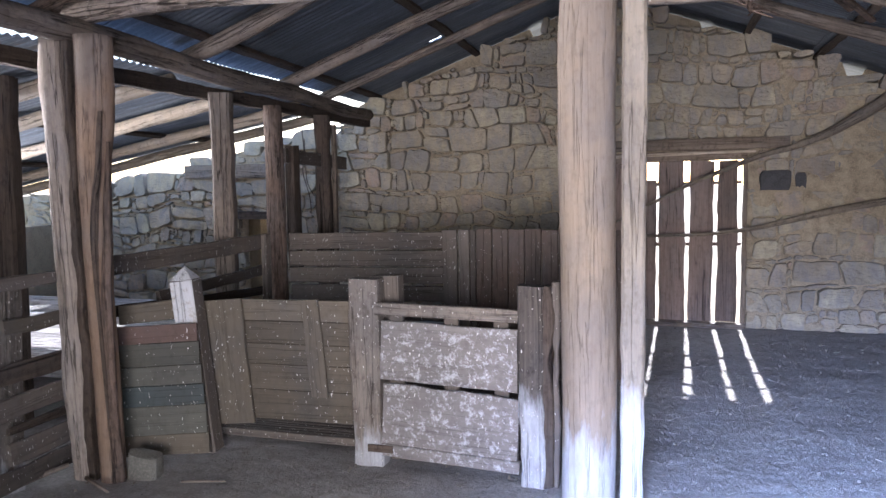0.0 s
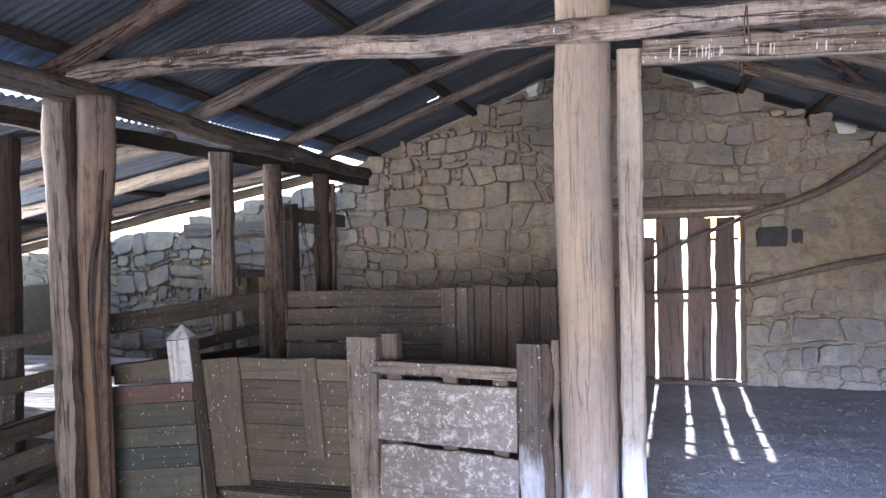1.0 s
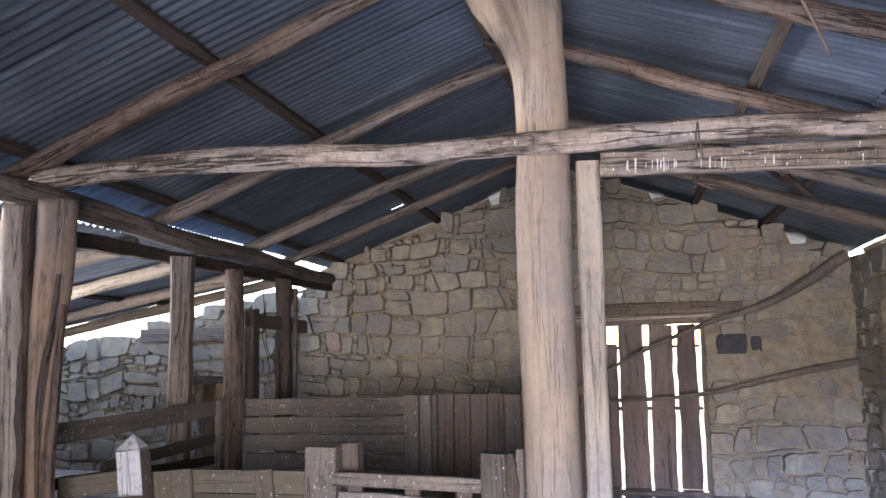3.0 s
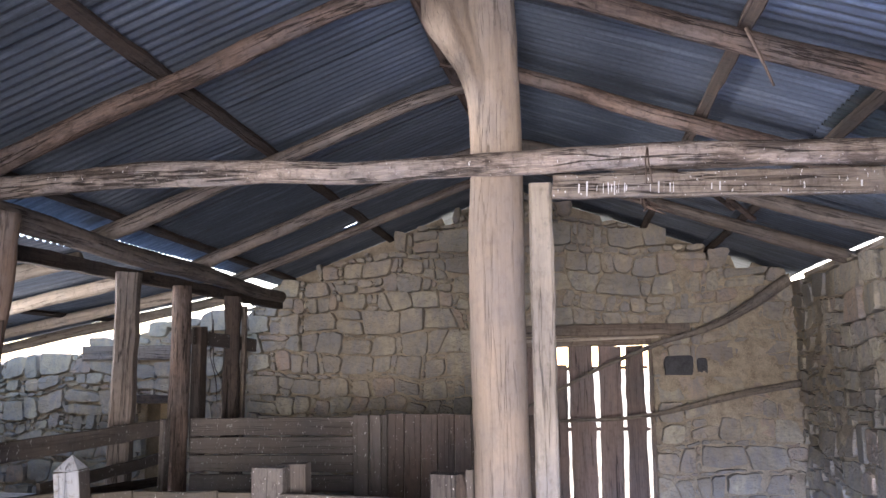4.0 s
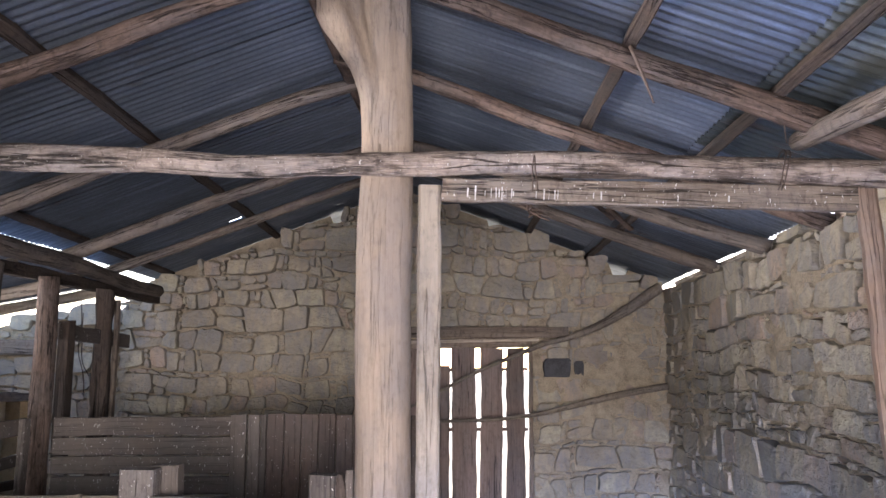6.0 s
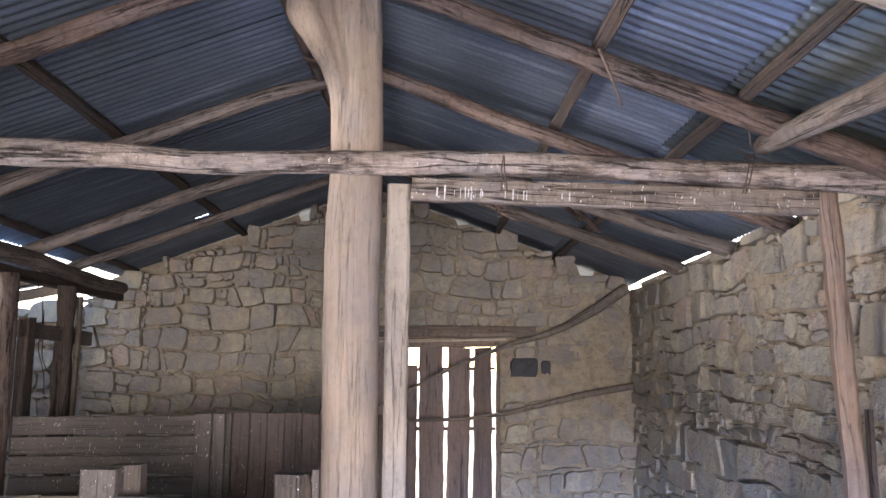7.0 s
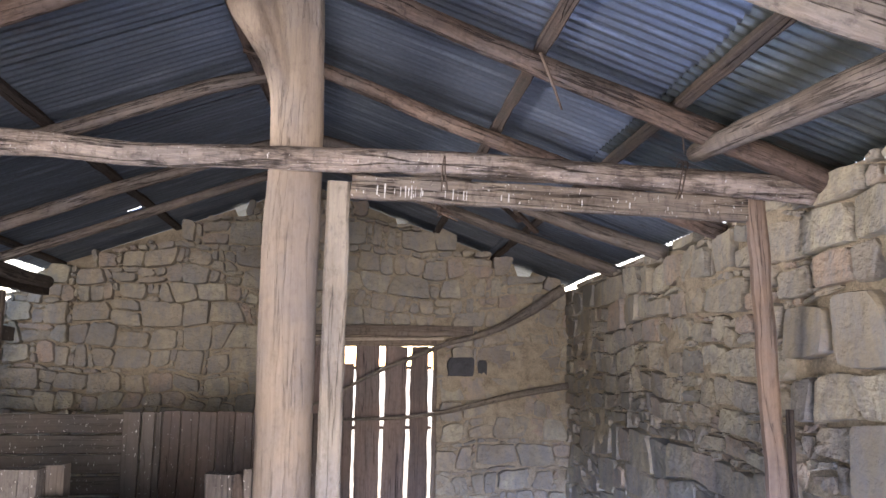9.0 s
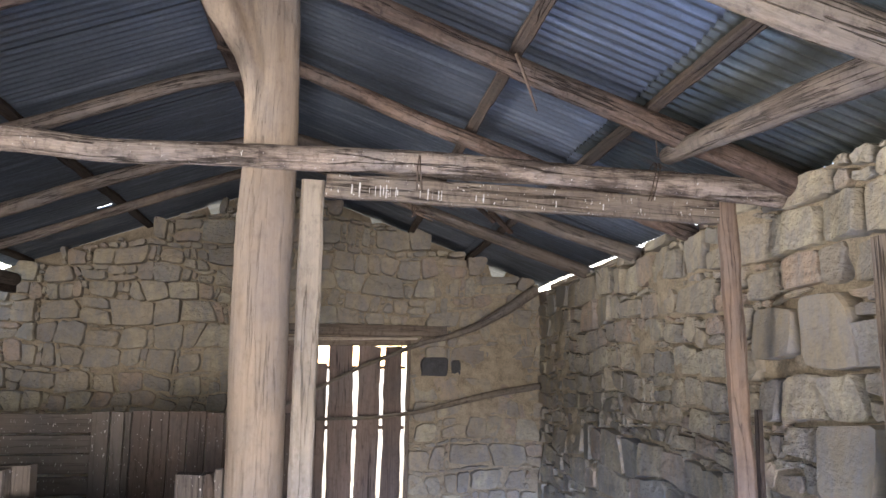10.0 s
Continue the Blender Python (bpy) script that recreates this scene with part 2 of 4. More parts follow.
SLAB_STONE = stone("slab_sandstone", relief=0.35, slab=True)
MORTAR = earth("mud_mortar", (0.33, 0.275, 0.195), (0.40, 0.335, 0.24), (0.16, 0.132, 0.095), 0.04)
DIRT = earth("dirt_floor", (0.265, 0.245, 0.228), (0.34, 0.32, 0.302), (0.175, 0.157, 0.143), 0.034)
GROUND = earth("dry_ground", (0.36, 0.30, 0.21), (0.42, 0.35, 0.25), (0.22, 0.21, 0.12), 0.05)
PLAIN_WALL = earth("rendered_rubble", (0.27, 0.22, 0.15), (0.33, 0.27, 0.18), (0.19, 0.155, 0.11), 0.05)
IRON = iron("roof_iron", (0.205, 0.238, 0.288), 0.0)
IRON_DULL = iron("dull_roof_iron", (0.115, 0.135, 0.135), 0.06)
IRON_PALE = iron("pale_roof_iron", (0.22, 0.24, 0.215), -0.02)
wire_m, _n, _l, _b = mat("rusty_wire")
_b.inputs["Base Color"].default_value = (0.10, 0.075, 0.06, 1)
_b.inputs["Metallic"].default_value, _b.inputs["Roughness"].default_value = 0.7, 0.6
CRUMB = earth("dung_crumbs", (0.13, 0.115, 0.10), (0.17, 0.152, 0.135), (0.08, 0.07, 0.06), 0.01)
ROCK = earth("grey_rock", (0.15, 0.145, 0.125), (0.20, 0.19, 0.165), (0.09, 0.085, 0.075), 0.03)
LIME = earth("white_droppings", (0.40, 0.39, 0.37), (0.48, 0.47, 0.45), (0.30, 0.29, 0.27), 0.002)
slate_m = earth("dark_slate", (0.06, 0.06, 0.062), (0.085, 0.085, 0.088), (0.04, 0.04, 0.042), 0.01)

# ---------------------------------------------------------------- mesh tools
rng = np.random.default_rng(7)


def make(name, verts, faces, material, grain=None, smooth=False):
    me = bpy.data.meshes.new(name)
    me.from_pydata([tuple(map(float, v)) for v in verts], [], faces)
    if grain is not None:
        a = me.attributes.new("grain", "FLOAT_VECTOR", "POINT")
        a.data.foreach_set("vector", np.asarray(grain, dtype=np.float32).ravel())
    if smooth:
        me.polygons.foreach_set("use_smooth", [True] * len(me.polygons))
    me.materials.append(material)
    me.update()
    return me


def place(name, me, parent=None, label=""):
    ob = new(name, me)
    if parent is not None:
        ob.parent = parent
    if label:
        ob["label"] = label
    return ob


def empty(name, label, category, group="", kind=""):
    return tagged(new(name), label, category, group, kind)


def nz(x, y, z):
    return noise.noise(Vector((x, y, z)))


def tube(points, radii, sides=14, rough=0.08, seed=0.0, step=0.1, flat=1.0):
    """A log along a bent line, with lumps, as verts, faces and grain."""
    pts = np.array(points, float)
    rad = np.interp(np.arange(len(pts)), np.arange(len(radii)) * (len(pts) - 1) / max(1, len(radii) - 1), radii)
    d = np.r_[0, np.cumsum(np.linalg.norm(np.diff(pts, axis=0), axis=1))]
    k = max(2, int(d[-1] / step) + 1)
    s = np.linspace(0, d[-1], k)
    # soft bends
    fine = np.linspace(0, d[-1], k * 6)
    raw = np.stack([np.interp(fine, d, pts[:, i]) for i in range(3)], 1)
    if len(pts) > 2:
        w = 2 * max(1, int(0.10 / (d[-1] / len(fine)))) + 1
        ker = np.ones(w) / w
        pad = np.concatenate([np.linspace(2 * raw[0] - raw[w // 2], raw[0], w // 2, endpoint=False), raw, np.linspace(raw[-1], 2 * raw[-1] - raw[-1 - w // 2], w // 2 + 1)[1:]])
        raw = np.stack([np.convolve(pad[:, i], ker, "valid")[: len(fine)] for i in range(3)], 1)
    line = np.stack([np.interp(s, fine, raw[:, i]) for i in range(3)], 1)
    r = np.interp(s, d, rad)
    t0 = line[1] - line[0]
    u = np.cross(t0, (0.13, 0.31, 0.94) if abs(t0[2]) < 0.8 * np.linalg.norm(t0) else (0.9, 0.1, 0.2))
    u /= np.linalg.norm(u)
    verts, grain, faces = [], [], []
    for i in range(k):
        t = line[min(i + 1, k - 1)] - line[max(i - 1, 0)]
        t /= np.linalg.norm(t)
        u = u - t * u.dot(t)
        u /= np.linalg.norm(u)
        w = np.cross(t, u)
        for j in range(sides):
            a = 2 * math.pi * j / sides
            ca, sa = math.cos(a), math.sin(a)
            q = r[i] * (1 + rough * nz(ca * 0.9 + seed, sa * 0.9, s[i] * 1.7 + seed) * 2 + rough * 0.7 * nz(ca * 2.5, sa * 2.5 + seed, s[i] * 5) + rough * 0.5 * nz(ca * 5 + seed, sa * 5, s[i] * 12))
            verts.append(line[i] + u * (ca * q) + w * (sa * q * flat))
            grain.append((ca * q, sa * q, s[i] + seed * 3.7))
    for i in range(k - 1):
        for j in range(sides):
            a, b = i * sides + j, i * sides + (j + 1) % sides
            faces.append((a, b, b + sides, a + sides))
    faces.append(tuple(range(sides))[::-1])
    faces.append(tuple(range((k - 1) * sides, k * sides)))
    return verts, faces, grain


def join(*shapes):
    verts, faces, grain = [], [], []
    for v, f, g in shapes:
        o = len(verts)
        verts += list(v)
        grain += list(g)
        faces += [tuple(i + o for i in q) for q in f]
    return verts, faces, grain


def plank(p0, p1, width, thick, across, seed=0.0, chamfer=0.006, wobble=0.004, taper=1.0, step=0.16):
    """A sawn board from p0 to p1 (middle line); across: the way of its width."""
    p0, p1 = np.array(p0, float), np.array(p1, float)
    length = np.linalg.norm(p1 - p0)
    t = (p1 - p0) / length
    a = np.array(across, float)
    a = a - t * a.dot(t)
    a /= np.linalg.norm(a)
    b = np.cross(t, a)
    k = max(3, int(length / step) + 1)
    c = min(chamfer, thick * 0.3, width * 0.3)
    verts, faces, grain = [], [], []
    for i in range(k):
        f = i / (k - 1)
        s = f * length
        w = width * (1 + (taper - 1) * f) / 2
        e0 = wobble * nz(s * 4 + seed * 5.3, seed, 1.1) * 2 + wobble * nz(s * 14, seed, 9.4)
        e1 = wobble * nz(s * 4 + seed * 3.1, seed, 7.7) * 2 + wobble * nz(s * 14, seed, 3.4)
        bow = wobble * 1.2 * nz(s * 1.5, seed * 2.2, 4.4)
        h = thick / 2
        ring = ((-w + e0 + c, -h), (w + e1 - c, -h), (w + e1, -h + c), (w + e1, h - c), (w + e1 - c, h), (-w + e0 + c, h), (-w + e0, h - c), (-w + e0, -h + c))
        for x, y in ring:
            skew = (wobble * 2.2 * nz(seed * 3, x * 9, f * 40)) if i in (0, k - 1) else 0
            verts.append(p0 + t * (s + skew) + a * x + b * (y + bow))
            grain.append((x + seed * 1.7, y + seed * 0.9, s + seed * 4.1))
    for i in range(k - 1):
        for j in range(8):
            q, r = i * 8 + j, i * 8 + (j + 1) % 8
            faces.append((q, r, r + 8, q + 8))
    faces.append(tuple(range(8))[::-1])
    faces.append(tuple(range((k - 1) * 8, k * 8)))
    return verts, faces, grain


def part(name, shape, material, parent=None, label="", smooth=False):
    return place(name, make(name, shape[0], shape[1], material, shape[2], smooth), parent, label)


SEED = [0.0]


def nxt():
    SEED[0] += 1.37
    return SEED[0]


def log(name, points, radii, material, parent=None, label="", **k):
    return part(name, tube(points, radii, seed=nxt(), **k), material, parent, label, smooth=True)


def board(name, p0, p1, width, thick, across, material, parent=None, label="", **k):
    return part(name, plank(p0, p1, width, thick, across, seed=nxt(), **k), material, parent, label)


# ---------------------------------------------------------------- ground and floor
def sheet_grid(x0, x1, y0, y1, nx, ny, height):
    xs, ys = np.linspace(x0, x1, nx), np.linspace(y0, y1, ny)
    verts = [(x, y, height(x, y)) for y in ys for x in xs]
    faces = [(j * nx + i, j * nx + i + 1, (j + 1) * nx + i + 1, (j + 1) * nx + i) for j in range(ny - 1) for i in range(nx - 1)]
    return verts, faces


ground = place("ground", make("ground", *sheet_grid(-600, 600, -600, 600, 25, 25, lambda x, y: -0.12), GROUND))
tagged(ground, "dry grassy earth round the shed, sunlit", "ground", kind="structure")
floor = place("floor", make("floor", *sheet_grid(-9.0, 2.7, -1.2, 9.9, 180, 170, lambda x, y: 0.022 * nz(x * 0.8, y * 0.8, 0) + 0.012 * nz(x * 3.1, y * 3.1, 5) + 0.009 * nz(x * 9, y * 9, 2) - 0.008), DIRT, smooth=True))
tagged(floor, "trodden dusty earth floor with dung and chaff", "floor", kind="structure")

# ---------------------------------------------------------------- roof
RIDGE_X, RIDGE_Z, SLOPE = -0.9, 4.03, 0.365


def roof_z(x):
    return RIDGE_Z - SLOPE * abs(x - RIDGE_X)


def lean_z(x):
    return 2.635 + 0.185 * (x + 4.0)


def iron_sheet(name, x0, x1, y0, z_of, material, parent, lift, rows=12, hole=None, width=0.84, label=""):
    """One corrugated sheet from x0 to x1 down the slope, its ridges 76 mm apart."""
    ny = 64
    s = nxt()
    verts, faces = [], []
    for i in range(rows + 1):
        x = x0 + (x1 - x0) * i / rows
        for j in range(ny + 1):
            y = y0 + width * j / ny
            z = z_of(x) + 0.0115 * math.sin(2 * math.pi * (y0 + width * j / ny) / 0.0762) + lift + 0.012 * nz(x * 0.9, y * 0.5, 3.1)
            edge = 0.02 * nz(y * 3, s, 2) * (1 if i in (0, rows) else 0)
            verts.append((x + edge, y, z))
    for i in range(rows):
        for j in range(ny):
            if hole:
                x, y = x0 + (x1 - x0) * (i + 0.5) / rows, y0 + width * (j + 0.5) / ny
                if any(((x - hx) / a) ** 2 + ((y - hy) / b) ** 2 < 1 for hx, hy, a, b in hole):
                    continue
            a = i * (ny + 1) + j
            faces.append((a, a + 1, a + ny + 2, a + ny + 1))
    return place(name, make(name, verts, faces, material, smooth=True), parent, label)


roof = empty("roof", "gabled roof of old galvanised corrugated iron on poles", "roof", kind="structure")
for i in range(16):
    y0 = -1.3 + i * 0.76
    lift = 0.006 * (i % 2)
    holes = ((-2.69, 8.64, 0.075, 0.035), (-2.60, 8.60, 0.035, 0.02), (-2.42, 8.95, 0.02, 0.015)) if 7.8 < y0 < 8.65 else None
    iron_sheet("roof_sheet", RIDGE_X - 0.01, -4.125 - 0.02 * nz(i, 3, 1), y0, roof_z, IRON, roof, lift, 90 if holes else 14, holes)
    iron_sheet("roof_sheet", RIDGE_X + 0.01, 1.605 - 0.0118 * (y0 + 1.7), y0 + 0.2, roof_z, IRON, roof, lift + 0.004, 14)
    iron_sheet("roof_sheet", 1.53 - 0.0118 * (y0 + 1.7), 2.47 + 0.03 * nz(i, 1, 8), y0 + 0.2, roof_z, IRON_PALE if i == 5 else IRON_DULL if i < 8 else IRON, roof, lift - 0.016, 10)
place("ridge_cap", make("ridge_cap", [(RIDGE_X + dx, y, RIDGE_Z + dz) for y in (-1.35, 4.3, 10.9) for dx, dz in ((-0.2, -0.02), (0, 0.055), (0.2, -0.02))],
                        [(0, 1, 4, 3), (1, 2, 5, 4), (3, 4, 7, 6), (4, 5, 8, 7)], IRON), roof)

lean_roof = empty("leanto_roof", "low lean-to roof of corrugated iron over pale poles", "roof", kind="structure")
for i in range(13):
    iron_sheet("roof_sheet", -3.9, -9.3, -1.42 + i * 0.76, lean_z, IRON, lean_roof, 0.006 * (i % 2), 10)


def rafter(y, x0, x1, z_of, drop, r0, r1, material, label, bend=0.025, skew=0.0):
    s = nxt()
    pts = []
    for i in range(8):
        x = x0 + (x1 - x0) * i / 7
        pts.append((x, y + skew * i / 7 + bend * 1.6 * nz(i * 0.5, s, 1), z_of(x) - drop + bend * 0.7 * nz(i * 0.6, s, 5)))
    ob = log("rafter", pts, (r0, r1), material, rough=0.10, step=0.09)
    return tagged(ob, label, "rafter", group="roof rafters")


for y, m in ((4.0, BROWN_LOG), (5.66, OLD_POST), (7.37, OLD_POST), (2.2, BROWN_LOG), (0.5, BROWN_LOG)):
    rafter(y, -4.0, RIDGE_X + 0.08, roof_z, 0.145, 0.07, 0.055, m, "rough brown pole rafter under the corrugated iron roof")
rafter(8.36, -4.0, RIDGE_X + 0.08, roof_z, 0.172, 0.055, 0.048, OLD_POST, "slender brown pole rafter close to the gable wall", 0.012)
for y, m, turn in ((3.85, BROWN_LOG, -0.06), (5.25, BROWN_LOG, -0.1), (6.33, OLD_POST, 0.75), (7.65, OLD_POST, 0.2), (1.9, BROWN_LOG, 0), (0.4, BROWN_LOG, 0)):
    rafter(y, 2.42, RIDGE_X - 0.05, roof_z, 0.145, 0.068, 0.05, m, "bark-brown crooked pole rafter under the corrugated iron roof", skew=turn)
for y in (1.0, 2.3, 3.5, 4.62, 5.42, 6.48, 7.61, 8.46):
    rafter(y, -3.90, -9.2, lean_z, 0.085, 0.062, 0.055, BLOND_LOG, "pale peeled pole rafter of the lean-to roof")


def purlin(x, z_of, drop, y0, y1, material, w=0.07, h=0.045, skew=0.0):
    ob = board("purlin", (x, y0, z_of(x) - drop), (x + skew, y1, z_of(x + skew) - drop), w, h, (1, 0, -SLOPE if x > RIDGE_X else SLOPE), material, wobble=0.006)
    return tagged(ob, "dark sawn batten running under the roof iron", "purlin", group="roof purlins")


purlin(-2.32, roof_z, 0.045, -1.1, 9.9, DARK_WOOD, 0.085, 0.05, -0.2)
purlin(-3.53, roof_z, 0.045, -1.1, 9.9, DARK_WOOD, 0.08, 0.05, -0.35)
purlin(0.91, roof_z, 0.045, -1.1, 9.9, DARK_WOOD, 0.075, 0.05, -0.20)
purlin(1.60, roof_z, 0.06, -1.1, 9.9, DARK_WOOD, 0.07, 0.05, -0.13)
for x in (-5.6, -7.2):
    purlin(x, lean_z, 0.03, -1.0, 8.5, DARK_WOOD, 0.07, 0.035)
tagged(log("ridge_pole", [(RIDGE_X + 0.02 * math.sin(y), y, RIDGE_Z - 0.16) for y in np.linspace(-1, 9.9, 12)], (0.055, 0.05), BROWN_LOG, step=0.2),
       "dark ridge pole along the top of the roof", "ridge pole")

# ---------------------------------------------------------------- walls of rubble


def clip(poly, nx, ny, d):
    """Keep the part of poly where nx*x + ny*y <= d."""
    out = []
    for i in range(len(poly)):
        a, b = poly[i], poly[(i + 1) % len(poly)]
        da, db = nx * a[0] + ny * a[1] - d, nx * b[0] + ny * b[1] - d
        if da <= 0:
            out.append(a)
        if da * db < 0:
            f = da / (da - db)
            out.append((a[0] + (b[0] - a[0]) * f, a[1] + (b[1] - a[1]) * f))
    return out


def rubble_cells(u0, u1, v1, keep, seed, low=0.15, high=0.32, wave=0.05, gap=0.005, holes=(), wide=1.0, chips=0.26, thins=0.30):
    """Cells of roughly coursed rubble, blocks with chips packed between them: (area, corners). holes: (ua, ub, va, vb) openings."""
    g = np.random.default_rng(seed)
    levels = [0.0]
    while levels[-1] < v1 + 0.2:
        levels.append(levels[-1] + g.uniform(low, high))
        if g.random() < thins:
            levels.append(levels[-1] + g.uniform(0.05, 0.085))

    def bed(k, u):
        v = levels[k]
        return v + (wave * 2.6 * nz(u * 0.8, v * 1.3, seed) + wave * 1.2 * nz(u * 2.7, v * 2.6, seed + 5) if k else -0.02)

    raw = []
    for k in range(len(levels) - 1):
        u, lean = u0 - g.uniform(0, 0.2), 0.0
        thin = levels[k + 1] - levels[k] < 0.09
        while u < u1:
            h = max(0.05, bed(k + 1, u) - bed(k, u))
            w = g.uniform(0.08, 0.24) if thin else min(0.50 * wide, max(0.10, h * wide * g.choice((g.uniform(0.55, 0.9), g.uniform(0.9, 1.4), g.uniform(1.3, 2.0)))))
            lean2 = g.normal(0, 0.09) * h
            e = u + w

            def at(s, r, u=u, e=e, lean=lean, lean2=lean2, k=k):
                x = u + (e - u) * s + (lean + (lean2 - lean) * s) * (2 * r - 1)
                return (x, bed(k, x) + (bed(k + 1, x) - bed(k, x)) * r)

            def cell(s0, s1, r0, r1, t0=0.0, t1=0.0):
                m = (s0 + s1) / 2
                raw.append([at(s0, r0 - t0), at(m, r0), at(s1, r0 + t0), at(s1, r1 + t1), at(m, r1), at(s0, r1 - t1)])

            r = g.random()
            if thin or h < 0.13 or r < 0.42:
                cell(0, 1, 0, 1)
            elif r < 0.56:
                f, t = g.uniform(0.35, 0.65), g.uniform(-0.1, 0.1)
                cell(0, 1, 0, f, 0, t)
                if g.random() < 0.5:
                    q = g.uniform(0.35, 0.65)
                    cell(0, q, f, 1)
                    cell(q, 1, f, 1)
                else:
                    cell(0, 1, f, 1, t, 0)
            elif r < 0.56 + chips:
                # a block and a packed column of chips beside it
                q = 1 - min(0.4, g.uniform(0.045, 0.08) / w)
                cell(0, q, 0, 1)
                n = int(g.integers(2, 5))
                cuts = np.r_[0, np.sort(g.uniform(0.12, 0.88, n - 1)), 1]
                for a, b in zip(cuts[:-1], cuts[1:]):
                    if b - a > 0.08:
                        cell(q, 1, a, b)
            else:
                # a block levelled up with flat chips
                q = 1 - min(0.35, g.uniform(0.035, 0.06) / h)
                cell(0, 1, 0, q)
                n = max(1, int(w / 0.12))
                for i in range(n):
                    cell(i / n, (i + 1) / n, q, 1)
            u, lean = e, lean2
    cells = []
    for quad in raw:
        if len(quad) < 3:
            continue
        p = np.array(quad) + g.normal(0, 0.005, (len(quad), 2))
        c = p.mean(0)
        if not (u0 - 0.05 < c[0] < u1 + 0.05) or not keep(c[0], c[1]):
            continue
        poly = [(c[0] - 0.6, c[1] - 0.6), (c[0] + 0.6, c[1] - 0.6), (c[0] + 0.6, c[1] + 0.6), (c[0] - 0.6, c[1] + 0.6)]
        for i in range(len(p)):
            a, b = p[i], p[(i + 1) % len(p)]
            e = b - a
            ln = np.linalg.norm(e)
            if ln < 0.01:
                continue
            nrm = np.array((e[1], -e[0])) / ln
            if nrm.dot(c - a) > 0:
                nrm = -nrm
            poly = clip(poly, nrm[0], nrm[1], nrm.dot(a) - gap * g.choice((0.35, 0.7, 1.1, 1.6, 2.6)))
            if len(poly) < 3:
                break
        if len(poly) < 3:
            continue
        u, v = c
        poly = clip(clip(clip(poly, -1, 0, -u0), 1, 0, u1), 0, -1, -0.0)
        for a, b, lo, hi in holes:
            if len(poly) < 3:
                break
            inside = a < u < b and lo < v < hi
            if inside and (hi - v) > 0.04 and min(u - a, b - u) > 0.04 and (v - lo > 0.04 or lo == 0):
                poly = []
            elif v >= hi - 0.04 and a - 0.35 < u < b + 0.35 and v - hi > max(a - u, u - b):
                poly = clip(poly, 0, -1, -hi)
            elif v <= lo + 0.04 and lo > 0 and lo - v > max(a - u, u - b):
                poly = clip(poly, 0, 1, lo)
            elif u <= a + 0.04 and lo < v + 0.2 and v < hi + 0.2:
                poly = clip(poly, 1, 0, a)
            elif u >= b - 0.04 and lo < v + 0.2 and v < hi + 0.2:
                poly = clip(poly, -1, 0, -b)
        if len(poly) < 3:
            continue
        p = np.array(poly)
        area = 0.5 * abs((p[:, 0] * np.roll(p[:, 1], -1) - np.roll(p[:, 0], -1) * p[:, 1]).sum())
        if area > 0.0006:
            cells.append((area, p))
    cells.sort(key=lambda c: -c[0])
    return cells


def stone_shape(p, g, depth, calm=False):
    """A worn stone over the cell p, in its own frame: rough outline, rounded rim, uneven face; front towards +z."""
    c = p.mean(0)
    ring = []
    for i in range(len(p)):
        a, b = p[i], p[(i + 1) % len(p)]
        span = np.linalg.norm(b - a)
        if span < 0.012:
            continue
        cut = min(0.3, g.uniform(0.012, 0.04) / span)
        for f in ((cut, 1 - cut) if span < 0.14 else (cut, 0.5, 1 - cut)):
            q = a + (b - a) * f
            ring.append(q + g.normal(0, min(0.005, span * 0.05), 2))
    if len(ring) < 4:
        ring = [q for q in p]
    ring = np.array(ring) - c
    n = len(ring)
    tilt = g.normal(0, 0.07, 2)
    rim = depth * g.uniform(0.75, 0.95)
    verts = [(x * 1.01, y * 1.01, -0.07) for x, y in ring]
    verts += [(x * 0.985, y * 0.985, rim * 0.7 + x * tilt[0] + y * tilt[1] + g.normal(0, 0.003)) for x, y in ring]
    k = 1 - min(0.2, g.uniform(0.004, 0.012) / max(0.03, np.linalg.norm(ring, axis=1).mean()))
    flat = 0.25 if calm else 1.0
    verts += [(x * k, y * k, depth + x * tilt[0] + y * tilt[1] + g.normal(0, 0.004) * flat) for x, y in ring]
    verts.append((0, 0, depth + g.normal(0, 0.005) * flat))
    faces = []
    for i in range(n):
        j = (i + 1) % n
        faces += [(i, j, n + j, n + i), (n + i, n + j, 2 * n + j, 2 * n + i), (2 * n + i, 2 * n + j, 3 * n)]
    return c, verts, faces


def lay_rubble(parent, cells, to_world, seed, singles=290, proud=0.05):
    g = np.random.default_rng(seed)
    rest_v, rest_f = [], []
    for i, (area, p) in enumerate(cells):
        if np.cross(p[1] - p[0], p[2] - p[1]) < 0:
            p = p[::-1]
        c, verts, faces = stone_shape(p, g, proud * g.uniform(0.55, 1.35) * min(1, 0.45 + area * 14))
        m = to_world @ Matrix.Translation((c[0], c[1], 0))
        if i < singles:
            ob = place("stone", make("stone", verts, faces, STONE), parent)
            ob.matrix_basis = m
        else:
            o = len(rest_v)
            rest_v += [tuple(m @ Vector(v)) for v in verts]
            rest_f += [tuple(k + o for k in f) for f in faces]
    if rest_v:
        tagged(place("small_stones", make("small_stones", rest_v, rest_f, STONE_STUFF), parent), kind="stuff")


